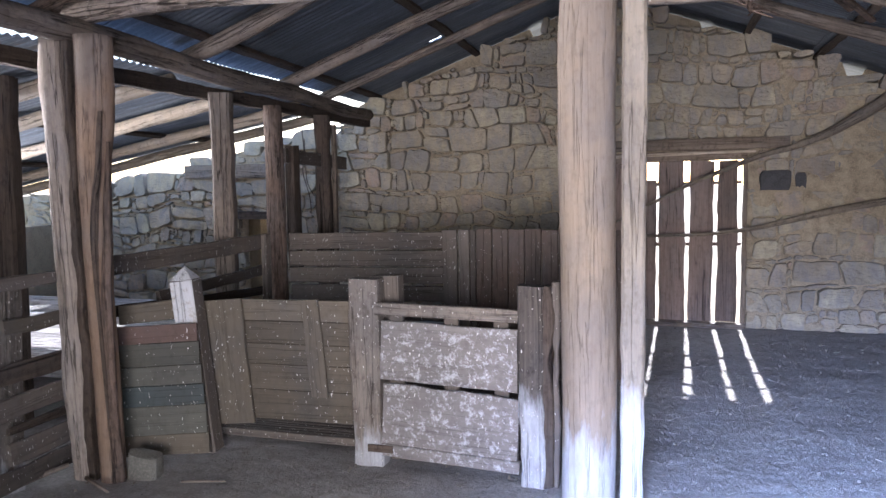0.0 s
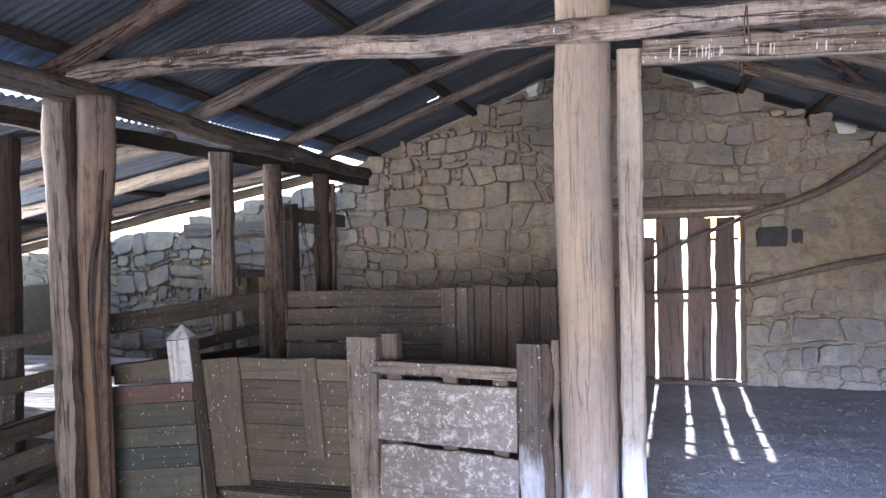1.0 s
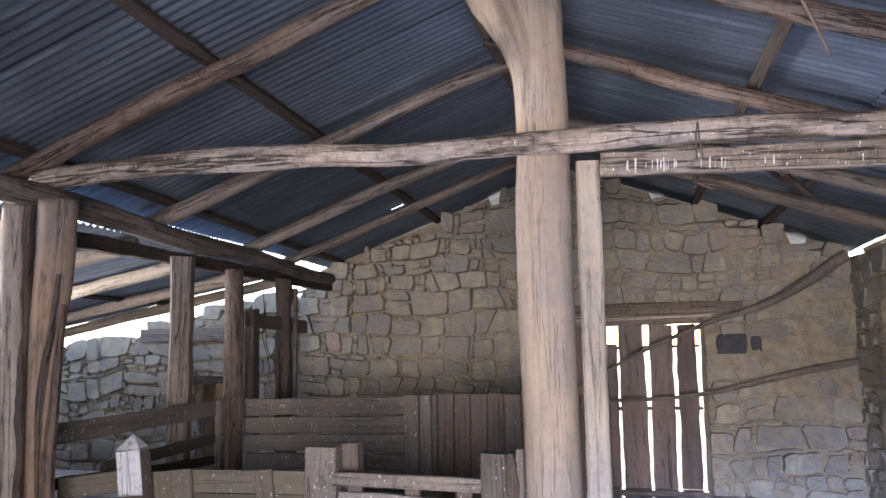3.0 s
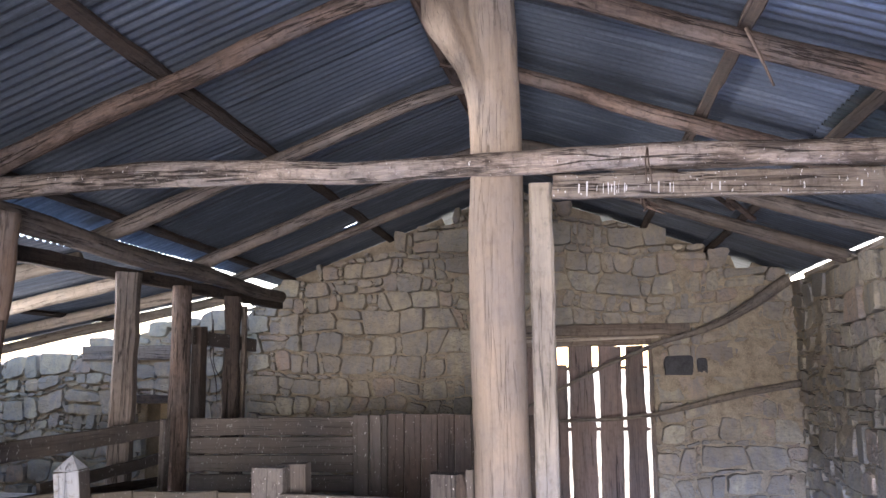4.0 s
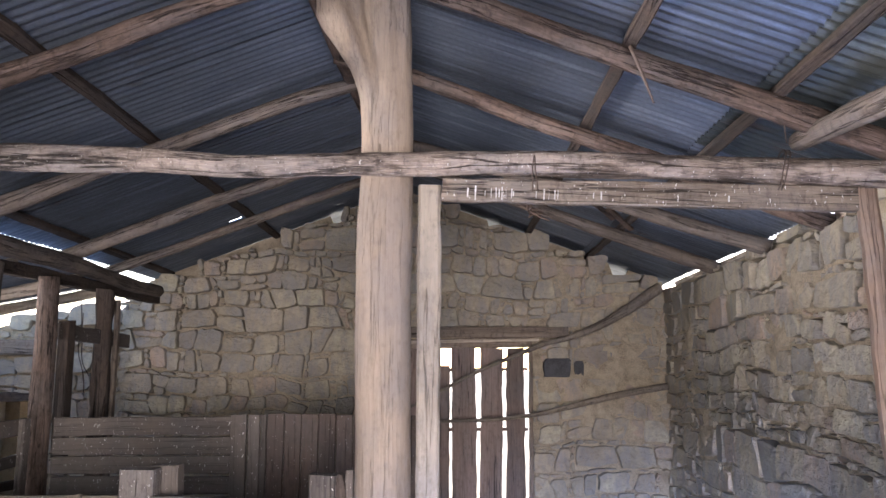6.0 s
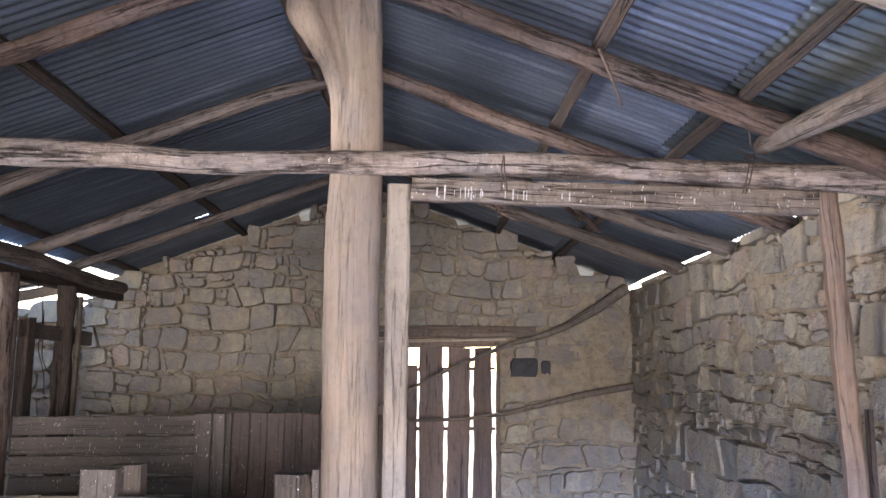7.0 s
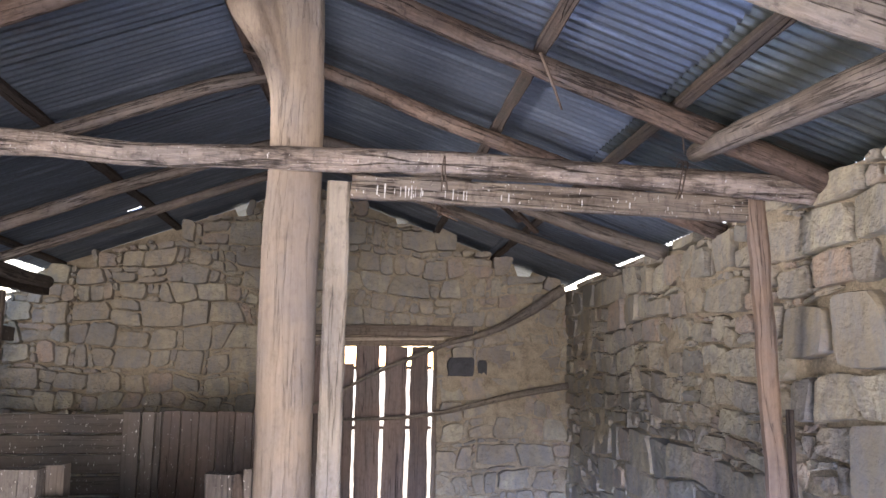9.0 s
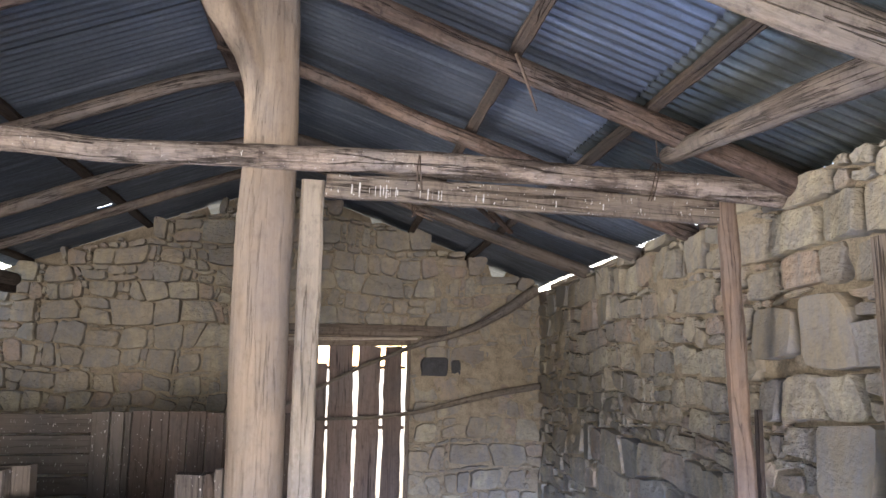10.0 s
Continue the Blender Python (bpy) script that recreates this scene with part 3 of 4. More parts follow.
def slab_wall(name, outline, thick, to_world, material, label):
    """A wall core: an outline (u, v) extruded backwards."""
    n = len(outline)
    verts = [(u, v, -0.075) for u, v in outline] + [(u, v, -thick) for u, v in outline]
    bm = bmesh.new()
    vs = [bm.verts.new(to_world @ Vector(v)) for v in verts]
    bm.faces.new(vs[:n])
    bm.faces.new(vs[n:][::-1])
    for i in range(n):
        j = (i + 1) % n
        bm.faces.new((vs[j], vs[i], vs[n + i], vs[n + j]))
    bmesh.ops.recalc_face_normals(bm, faces=bm.faces)
    bmesh.ops.triangulate(bm, faces=[f for f in bm.faces if len(f.verts) > 4])
    me = bpy.data.meshes.new(name)
    bm.to_mesh(me)
    bm.free()
    me.materials.append(material)
    return tagged(place(name, me), label, "wall", kind="structure")


def gable(u):
    return 3.92 - 0.36 * abs(u + 0.85)


def frame_wall(origin, u_axis, w_axis):
    m = Matrix.Identity(4)
    m.col[0][:3], m.col[1][:3], m.col[2][:3], m.col[3][:3] = u_axis, (0, 0, 1), w_axis, origin
    return m


DOOR = (-0.78, 0.74, 0.0, 2.07)
M_BACK = frame_wall((0, 9.60, 0), (1, 0, 0), (0, -1, 0))
drop = 0.13
edge = [(u, gable(u) - drop + 0.03 * math.sin(u * 9)) for u in np.linspace(2.75, -4.32, 28)]
back = slab_wall("wall_back", [(-4.32, -0.1), (DOOR[0], -0.1), (DOOR[0], DOOR[3]), (DOOR[1], DOOR[3]), (DOOR[1], -0.1), (2.75, -0.1)] + edge, 0.42, M_BACK, MORTAR,
                 "gable wall of tan rubble stone in mud mortar with a plank door")
LEAN_TOP = ((-11.0, 1.72), (-9.8, 1.78), (-8.6, 1.80), (-7.98, 1.90), (-6.9, 2.08), (-6.4, 2.26), (-5.8, 2.40), (-5.36, 2.48), (-4.93, 2.55), (-4.3, 2.62))


def lean_top(u):
    return float(np.interp(u, [a for a, b in LEAN_TOP], [b for a, b in LEAN_TOP]))


NICHE = (-5.92, -5.54, 0.0, 1.27)
M_LEAN = frame_wall((0, 9.80, 0), (1, 0, 0), (0, -1, 0))
lean_wall = slab_wall("wall_leanto", [(-11.0, -0.1), (NICHE[0], -0.1), (NICHE[0], NICHE[3]), (NICHE[1], NICHE[3]), (NICHE[1], -0.1), (-4.25, -0.1)] + [(u, lean_top(u) - 0.15 + 0.03 * math.sin(u * 7)) for u in np.linspace(-4.25, -11.0, 28)], 0.4, M_LEAN, MORTAR,
                      "low broken rubble wall closing the lean-to, open to the sky above")
M_RIGHT = frame_wall((2.365, 0, 0), (0, 1, 0), (-1, 0, 0))
right = slab_wall("wall_right", [(-1.3, -0.1), (10.02, -0.1)] + [(u, (2.69 if u > 5 else 2.78) + 0.01 * math.sin(u * 5)) for u in np.linspace(10.02, -1.3, 40)], 0.42, M_RIGHT, MORTAR,
                  "long side wall of tan and grey rubble stone with wide joints")
M_FRONT = frame_wall((0, -1.0, 0), (-1, 0, 0), (0, 1, 0))
front = slab_wall("wall_front", [(-2.75, -0.1), (-2.2, -0.1), (-2.2, 2.05), (1.7, 2.05), (1.7, -0.1), (9.2, -0.1), (9.2, 1.7), (4.1, 2.6), (0.85, 3.9), (-2.75, 2.6)], 0.4, M_FRONT, PLAIN_WALL,
                  "plain rubble wall with a wide doorway")
left = slab_wall("wall_left", [(-1.4, -0.1), (9.8, -0.1), (9.8, 1.2), (-1.4, 1.2)], 0.35, frame_wall((-8.9, 0, 0), (0, 1, 0), (1, 0, 0)), PLAIN_WALL,
                 "low plain rubble wall under the lean-to eave")



def mortar_bed(parent, to_world, u0, u1, v1, keep, seed, step=0.035, rest=0.006, swing=0.034, fill=None):
    """Uneven mud mortar that laps over the rims of the stones in places and lies deep in others."""
    nu, nv = int((u1 - u0) / step) + 1, int(v1 / step) + 1
    index, verts, faces = {}, [], []
    for j in range(nv):
        for i in range(nu):
            u, v = u0 + i * step, j * step
            if keep(u, v):
                w = rest + swing * 1.1 * nz(u * 0.8, v * 0.9, seed + 11) + swing * 0.9 * nz(u * 2.3, v * 2.3, seed) + swing * 0.6 * nz(u * 7, v * 9, seed + 3) + 0.006 * nz(u * 23, v * 23, seed + 7)
                if fill:
                    w += fill(u, v)
                index[i, j] = len(verts)
                verts.append(to_world @ Vector((u, v, w)))
    for i, j in index:
        q = [(i, j), (i + 1, j), (i + 1, j + 1), (i, j + 1)]
        if all(k in index for k in q):
            faces.append(tuple(index[k] for k in q))
    return place("mortar", make("mortar", verts, faces, MORTAR, smooth=True), parent)


def in_door(u, v):
    return DOOR[0] - 0.01 < u < DOOR[1] + 0.01 and v < 2.22 or (-1.01 < u < 1.19 and 2.05 < v < 2.22)


mortar_bed(back, M_BACK, -4.32, 2.42, 3.9, lambda u, v: v < gable(u) - 0.14 and not in_door(u, v), 2.0, rest=-0.028, swing=0.075, fill=lambda u, v: 0.042 * min(1.0, max(0.0, (u - 0.7) / 0.9)))
mortar_bed(right, M_RIGHT, 1.0, 9.7, 2.8, lambda u, v: v < (2.62 if u > 5 else 2.74), 4.0, rest=-0.034, swing=0.075, fill=lambda u, v: 0.036 * min(1.0, max(0.0, (u - 6.5) / 2.0)) + 0.02 * min(1.0, max(0.0, (5.0 - u) / 1.0)))
mortar_bed(lean_wall, M_LEAN, -10.9, -4.25, 2.6, lambda u, v: v < lean_top(u) - 0.16 and not (NICHE[0] < u < NICHE[1] and v < NICHE[3] + 0.12), 6.0, rest=-0.036, swing=0.055)


def head_top(u):
    notch = any(abs(u - c) < w for c, w in ((-1.75, 0.10), (-1.35, 0.06), (0.25, 0.05), (1.88, 0.09), (2.2, 0.04)))
    return roof_z(u) - 0.02 - (0.13 if notch else 0.0)


# Added strip blocks daylight above the gable; its notches let spots through.
head = slab_wall("gable_gap_blocker", [(-4.2, 2.4), (2.3, 2.4)] + [(u, head_top(u)) for u in np.linspace(2.3, -4.2, 131)], 0.15, frame_wall((0, 9.87, 0), (1, 0, 0), (0, -1, 0)), MORTAR,
                 "recessed strip added between gable wall and roof iron to block daylight")

# ---------------------------------------------------------------- big timbers
K = 3.93 / 4.1


def front_of(x, z):
    """A place just before the post line, on the sight line of one 4.1 m off."""
    return (x * K, 3.93, 1.7 + (z - 1.7) * K)


post = empty("forked_post", "stout pale debarked tree post with a forked top and paler foot", "post")
trunk = tube([(-0.455, 4.12, -0.05), (-0.45, 4.12, 0.5), (-0.46, 4.12, 1.2), (-0.468, 4.12, 2.0), (-0.466, 4.12, 2.45), (-0.458, 4.12, 2.75), (-0.452, 4.12, 3.2)],
             (0.138, 0.143, 0.146, 0.147, 0.149, 0.142, 0.11), sides=28, rough=0.022, seed=2.2, step=0.06)
part("trunk", trunk, PALE_LOG, post, smooth=True)


def fork_shape():
    """The spreading head of the post: two limbs grown together, with a furrow deepening to a hollow between them."""
    levels = ((2.78, -0.600, -0.320), (2.89, -0.598, -0.317), (3.05, -0.603, -0.318), (3.15, -0.612, -0.320), (3.25, -0.636, -0.325), (3.35, -0.677, -0.330), (3.50, -0.772, -0.331), (3.60, -0.845, -0.334), (3.66, -0.874, -0.336), (3.80, -0.878, -0.342))
    zs = np.linspace(2.78, 3.80, 30)
    left = np.interp(zs, [q[0] for q in levels], [q[1] for q in levels])
    right_edge = np.interp(zs, [q[0] for q in levels], [q[2] for q in levels])
    sides = 44
    verts, faces, grain = [], [], []
    for i, z in enumerate(zs):
        mid, half = (left[i] + right_edge[i]) / 2, (right_edge[i] - left[i]) / 2
        rise = min(1.0, max(0.0, (z - 3.05) / 0.7))
        furrow = -0.47 - 0.19 * rise
        for j in range(sides):
            a = 2 * math.pi * j / sides
            x = mid + half * math.cos(a) * (1 + 0.03 * nz(math.cos(a) * 2, z * 5, 3))
            y = 0.145 * math.copysign(abs(math.sin(a)) ** 0.85, math.sin(a)) * (1 + 0.08 * nz(math.cos(a) * 3, z * 4, 8))
            cut = 0.14 * rise * math.exp(-((x - furrow) / (0.022 + 0.03 * rise * rise)) ** 2) + 0.022 * min(1, rise * 3) * math.exp(-((x + 0.395) / 0.018) ** 2)
            y -= math.copysign(min(cut, 0.9 * abs(y)), y)
            verts.append((x, 4.115 + y, z))
            grain.append((x + 0.5, y, z * 1.0 + 4.0))
    for i in range(len(zs) - 1):
        for j in range(sides):
            a, b = i * sides + j, i * sides + (j + 1) % sides
            faces.append((a, b, b + sides, a + sides))
    faces.append(tuple(range(sides))[::-1])
    faces.append(tuple(range((len(zs) - 1) * sides, len(zs) * sides)))
    return verts, faces, grain


part("fork", fork_shape(), PALE_LOG, post, smooth=True)
tagged(board("thin_post", (-0.225, 4.06, -0.03), (-0.222, 4.06, 2.66), 0.118, 0.09, (1, 0, 0), THIN_POST, chamfer=0.014, wobble=0.004, step=0.07),
       "narrow hewn grey post nailed beside the forked post", "post")

tie = log("tie_beam", [front_of(*p) for p in ((-3.68, 2.80), (-3.3, 2.82), (-2.6, 2.845), (-1.76, 2.83), (-1.34, 2.79), (-0.45, 2.80), (0.35, 2.80), (1.15, 2.77), (2.0, 2.73), (2.42, 2.71))],
          (0.072, 0.068, 0.062, 0.068, 0.07), GREY_LOG, sides=20, rough=0.11, step=0.05)
tagged(tie, "long weathered grey tie beam, cracked and flaking, wired together", "beam")
tie_board = tagged(board("lower_tie_board", front_of(-0.16, 2.655), front_of(2.03, 2.59), 0.125, 0.06, (0, 0, 1), MARKED_BOARD, wobble=0.004), "grey squared plank with white streaks under the tie beam", "beam")
for x, h, w in ((-0.02, 0.05, 0.005), (0.02, 0.075, 0.006), (0.07, 0.03, 0.004), (0.10, 0.05, 0.004), (0.125, 0.06, 0.004), (0.14, 0.04, 0.004), (0.155, 0.07, 0.007), (0.175, 0.05, 0.004), (0.205, 0.05, 0.005), (0.215, 0.03, 0.004), (0.33, 0.04, 0.004), (0.37, 0.06, 0.005), (0.395, 0.05, 0.005), (0.425, 0.045, 0.008), (0.44, 0.05, 0.004), (0.62, 0.03, 0.004), (0.66, 0.045, 0.005), (1.3, 0.03, 0.004)):
    zc = 2.605 - 0.028 * (x + 0.15) - 0.01
    board("streak", (x, 3.898, zc - h / 2), (x + 0.002, 3.898, zc + h / 2), w, 0.004, (1, 0, 0), LIME, tie_board, chamfer=0.001, wobble=0.002, step=0.02)
tagged(log("side_log", [(1.72, 4.02, 2.89), (1.76, 3.5, 2.86), (1.83, 2.9, 2.83), (1.9, 2.2, 2.78), (1.98, 1.0, 2.75), (2.0, -0.9, 2.72)], (0.055, 0.075, 0.085), OLD_POST, step=0.09),
       "thick brown log laid from the tie beam along the wall", "beam")
tagged(log("high_log", [(1.0, 2.25, 3.02), (1.4, 2.21, 2.86), (2.35, 2.15, 2.55)], (0.08, 0.075), DUSTY_LOG), "pale peeled log under the eave near the wall", "beam")
tagged(board("right_post", (2.142, 4.06, -0.03), (2.066, 4.06, 2.68), 0.112, 0.10, (1, 0, 0), TAN_POST, chamfer=0.03, wobble=0.005, step=0.09, taper=0.9), "slim leaning pole post against the rubble wall", "post")
tagged(board("dark_slat", (2.292, 4.22, 0.0), (2.292, 4.22, 1.5), 0.05, 0.03, (0, 1, 0), DARK_WOOD), "dark upright slat behind the slim post", "board")
tagged(board("wall_post", (2.27, 3.02, 0.0), (2.27, 3.07, 2.3), 0.10, 0.06, (0, 1, 0), LINTEL_WOOD), "grey upright timber against the wall", "post")

tagged(board("eave_plate", (2.50, 5.0, 2.735), (2.50, 9.5, 2.735), 0.07, 0.05, (1, 0, 0), BLOND_LOG), "pale squared plate on the side wall under the eave", "beam")
# left line of posts and plates
PL = lambda y: -3.42 - 0.075 * (y - 3.7)
plate = log("wall_plate", [(PL(y) - 0.02 * math.sin(y), y, 2.625 + 0.015 * math.sin(y * 2)) for y in np.linspace(-0.9, 9.4, 16)], (0.085, 0.075), OLD_POST, step=0.12, rough=0.07)
tagged(plate, "hewn brown wall plate carrying the rafters", "beam")
tagged(board("lower_plate", (-3.85, -0.9, 2.50), (-3.9, 9.5, 2.53), 0.11, 0.08, (0, 0, 1), DARK_WOOD, wobble=0.006), "dark squared beam under the wall plate", "beam")
pair = empty("split_post_pair", "pair of split hewn posts standing close, cracked and dark between", "post")
part("post_half", tube([(-3.405, 3.74, -0.05), (-3.415, 3.73, 0.48), (-3.43, 3.73, 1.16), (-3.45, 3.73, 1.5), (-3.46, 3.73, 1.83), (-3.475, 3.72, 2.25), (-3.47, 3.72, 2.58)], (0.07, 0.082, 0.074, 0.068, 0.07, 0.078, 0.07), sides=18, rough=0.10, seed=3.3, step=0.05), SPLIT_POST, pair, smooth=True)
part("post_half", tube([(-3.225, 3.76, -0.05), (-3.235, 3.76, 0.5), (-3.262, 3.76, 1.16), (-3.255, 3.76, 1.83), (-3.225, 3.76, 2.2), (-3.215, 3.76, 2.58)], (0.075, 0.074, 0.077, 0.09, 0.105, 0.108), sides=18, rough=0.05, seed=6.1, step=0.05), TAN_POST, pair, smooth=True)
# Dark plank filling the seam between the two halves.
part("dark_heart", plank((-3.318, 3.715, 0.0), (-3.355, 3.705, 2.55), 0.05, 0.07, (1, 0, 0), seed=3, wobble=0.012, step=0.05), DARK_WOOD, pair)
part("bark_strip", tube([(-3.135, 3.74, 1.98), (-3.160, 3.735, 1.6), (-3.185, 3.725, 1.1), (-3.180, 3.725, 0.5), (-3.165, 3.735, -0.03)], (0.010, 0.022, 0.030, 0.034, 0.036), sides=12, rough=0.14, seed=7.7, step=0.05), BROWN_LOG, pair, "dark bark left along the post", smooth=True)
# Thin dark rod laid along the crack of the right half.
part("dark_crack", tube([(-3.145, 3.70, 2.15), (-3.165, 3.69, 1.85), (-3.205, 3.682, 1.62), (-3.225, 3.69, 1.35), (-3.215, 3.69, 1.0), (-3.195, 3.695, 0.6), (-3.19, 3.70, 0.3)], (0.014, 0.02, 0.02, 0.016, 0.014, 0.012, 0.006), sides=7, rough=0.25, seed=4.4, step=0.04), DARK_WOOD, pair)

for p0, p1, w, m, lab in (((-3.70, 5.80, -0.05), (-3.70, 5.80, 2.50), 0.17, OLD_POST, "squared brown post under the wall plate"),
                          ((-3.74, 7.82, -0.05), (-3.74, 7.82, 2.48), 0.16, DARK_WOOD, "dark squared post near the gable wall"),
                          ((-4.63, 4.45, -0.05), (-4.66, 4.50, 2.52), 0.16, DARK_WOOD, "dark post of the lean-to")):
    tagged(board("post", p0, p1, w, w, (1, 0.3, 0), m, chamfer=0.02, wobble=0.008), lab, "post", group="lean-to posts")
tagged(log("round_post", [(-3.68, 6.66, -0.05), (-3.69, 6.66, 1.2), (-3.70, 6.66, 2.48)], (0.10, 0.09, 0.085), BROWN_LOG, rough=0.05), "round knotty post with bark marks", "post", group="lean-to posts")
tagged(board("post", (-3.70, 7.05, 0.9), (-3.70, 7.02, 2.12), 0.13, 0.10, (0, 1, 0), DARK_WOOD), "short dark upright on the pen rail", "post")
tagged(board("rail", (-3.72, 6.9, 2.02), (-3.76, 8.45, 1.98), 0.14, 0.04, (0, 0, 1), PEN_WOOD), "grey rail between posts", "rail")
tagged(board("post", (-3.72, 8.06, 0.0), (-3.72, 8.06, 2.40), 0.06, 0.05, (0, 1, 0), LINTEL_WOOD), "thin grey upright batten beside a post", "post")
tagged(board("post", (-3.655, 3.43, -0.03), (-3.62, 3.45, 1.16), 0.12, 0.11, (1, 0, 0), GATE_POST, chamfer=0.015), "short grey post of the side fence", "post")

# ---------------------------------------------------------------- door
door = empty("door_1", "plank door with wide gaps, sunlight behind it", "door", kind="structure")
for i, (a, b, z0, z1, ca) in enumerate(((-0.76, -0.46, 0.05, 1.965, 0), (-0.455, -0.272, 0.05, 1.74, 0.0), (-0.235, 0.068, 0.05, 1.955, -0.02), (0.10, 0.372, 0.05, 1.955, 0.012), (0.418, 0.645, 0.05, 1.955, 0.006))):
    board("plank", ((a + b) / 2, 9.72, z0), ((a + b) / 2 + ca, 9.72, z1), b - a, 0.028, (1, 0, 0), DOOR_WOOD, door, wobble=0.007, step=0.08, taper=0.97)
for z, tilt in ((1.68, 0.02), (0.96, 0.015)):
    board("ledge", (-0.76, 9.755, z), (0.69, 9.755, z + tilt), 0.04, 0.03, (0, 0, 1), DOOR_WOOD, door)
board("jamb", (0.715, 9.70, 0), (0.725, 9.70, 1.96), 0.05, 0.12, (1, 0, 0), LINTEL_WOOD, door)
board("jamb", (-0.775, 9.70, 0), (-0.775, 9.70, 1.96), 0.04, 0.12, (1, 0, 0), LINTEL_WOOD, door)
board("head", (-0.78, 9.70, 2.0), (0.74, 9.70, 2.02), 0.12, 0.12, (0, 0, 1), LINTEL_WOOD, door)
board("head_trim", (-0.80, 9.585, 2.015), (0.82, 9.58, 2.055), 0.035, 0.03, (0, 0, 1), BLOND_LOG, door)
board("threshold", (-0.78, 9.62, 0.03), (0.74, 9.62, 0.015), 0.16, 0.06, (0, 1, 0), OLD_POST, door)
tagged(board("lintel", (-1.0, 9.66, 2.14), (1.18, 9.66, 2.145), 0.13, 0.2, (0, 0, 1), LINTEL_WOOD), "long grey timber lintel set in the rubble above the door", "lintel")

tagged(log("prop_pole", [(-0.95, 9.40, 1.13), (-0.44, 9.38, 1.40), (0.14, 9.38, 1.70), (0.84, 9.37, 1.99), (1.2, 9.40, 2.08), (1.56, 9.40, 2.23), (1.95, 9.42, 2.45), (2.27, 9.42, 2.68)], (0.016, 0.02, 0.026, 0.035, 0.06, 0.07), DUSTY_LOG, step=0.07, rough=0.12, sides=10),
       "long crooked branch leaning across the door and wall", "pole")
tagged(log("bar_pole", [(-0.95, 9.42, 1.09), (-0.3, 9.40, 1.085), (0.3, 9.40, 1.11), (0.79, 9.40, 1.17), (1.2, 9.40, 1.27), (1.6, 9.42, 1.37), (2.0, 9.42, 1.45), (2.32, 9.42, 1.51)], (0.018, 0.022, 0.028, 0.038, 0.042), DUSTY_LOG, step=0.07, rough=0.1, sides=10),
       "crooked pole laid across the door as a bar", "pole")

# Added backing keeps the bright outdoors from showing through the opening.
slab_wall("niche_back", [(-6.1, -0.1), (-5.35, -0.1), (-5.35, 1.45), (-6.1, 1.45)], 0.2, frame_wall((0, 10.20, 0), (1, 0, 0), (0, -1, 0)), PLAIN_WALL, "rough backing added behind the opening in the low wall")
tagged(board("niche_lintel", (-6.15, 9.77, 1.33), (-5.30, 9.77, 1.325), 0.11, 0.14, (0, 0, 1), DARK_WOOD), "dark timber lintel over a small opening", "lintel")
tagged(board("wall_timber", (-6.84, 9.745, 1.95), (-5.45, 9.745, 1.945), 0.19, 0.08, (0, 0, 1), LINTEL_WOOD), "grey timber built into the low rubble wall", "lintel")

# ---------------------------------------------------------------- pens
# slatted floor
pen_floor = empty("slatted_floor", "worn grey slatted floor of the pens", "floor", kind="structure")
for i in range(46):
    y = 4.56 + i * 0.046
    board("slat", (-3.35 if y > 4.6 else -3.0, y, 0.05), (-0.75, y, 0.05), 0.036, 0.05, (0, 1, 0), PEN_WOOD, pen_floor, step=0.6)
lean_floor = empty("leanto_slatted_floor", "pale slatted floor of the lean-to pen", "floor", kind="structure")
for i in range(60):
    y = 4.5 + i * 0.055
    board("slat", (-8.0, y, 0.38), (-3.95, y, 0.38), 0.042, 0.05, (0, 1, 0), SLAT_WOOD, lean_floor, step=0.8)

gate = empty("gate", "low plank gate with worn white paint between two posts", "gate")
board("top_bar", (-1.745, 4.31, 0.975), (-0.86, 4.265, 0.962), 0.075, 0.04, (0, 0, 1), GATE_POST, gate, wobble=0.004)
board("plank", (-1.715, 4.325, 0.725), (-0.87, 4.28, 0.70), 0.36, 0.026, (0, 0, 1), GATE_WOOD, gate, "broad board with flaking white paint", wobble=0.006, step=0.08)
board("plank", (-1.715, 4.325, 0.335), (-0.87, 4.28, 0.295), 0.375, 0.026, (0, 0, 1), GATE_WOOD, gate, "broad board with flaking white paint", wobble=0.006, step=0.08)
board("bottom_bar", (-1.72, 4.315, 0.115), (-0.86, 4.27, 0.085), 0.075, 0.04, (0, 0, 1), GATE_WOOD, gate)
board("hinge", (-1.80, 4.285, 0.12), (-1.64, 4.285, 0.12), 0.045, 0.012, (0, 0, 1), DARK_WOOD, gate, "rusty strap hinge", wobble=0.001)
for x in (-1.62, -1.28, -0.98):
    board("brace", (x, 4.345, 0.09), (x, 4.345, 0.98), 0.09, 0.022, (1, 0, 0), PEN_WOOD, gate)

tagged(board("gate_post", (-1.815, 4.37, -0.03), (-1.83, 4.37, 1.145), 0.185, 0.13, (1, 0, 0), GATE_POST, chamfer=0.012, wobble=0.007, step=0.07), "square weathered gate post with pale foot", "post", group="gate posts")
tagged(board("back_post", (-1.73, 4.52, -0.03), (-1.74, 4.52, 1.15), 0.17, 0.12, (1, 0, 0), PEN_WOOD, chamfer=0.012), "second grey post behind the gate post", "post", group="gate posts")
tagged(board("gate_post", (-0.775, 4.28, -0.03), (-0.795, 4.28, 1.145), 0.14, 0.12, (1, 0, 0), CHARRED, chamfer=0.012, wobble=0.009, step=0.07), "dark split gate post with pale foot", "post", group="gate posts")
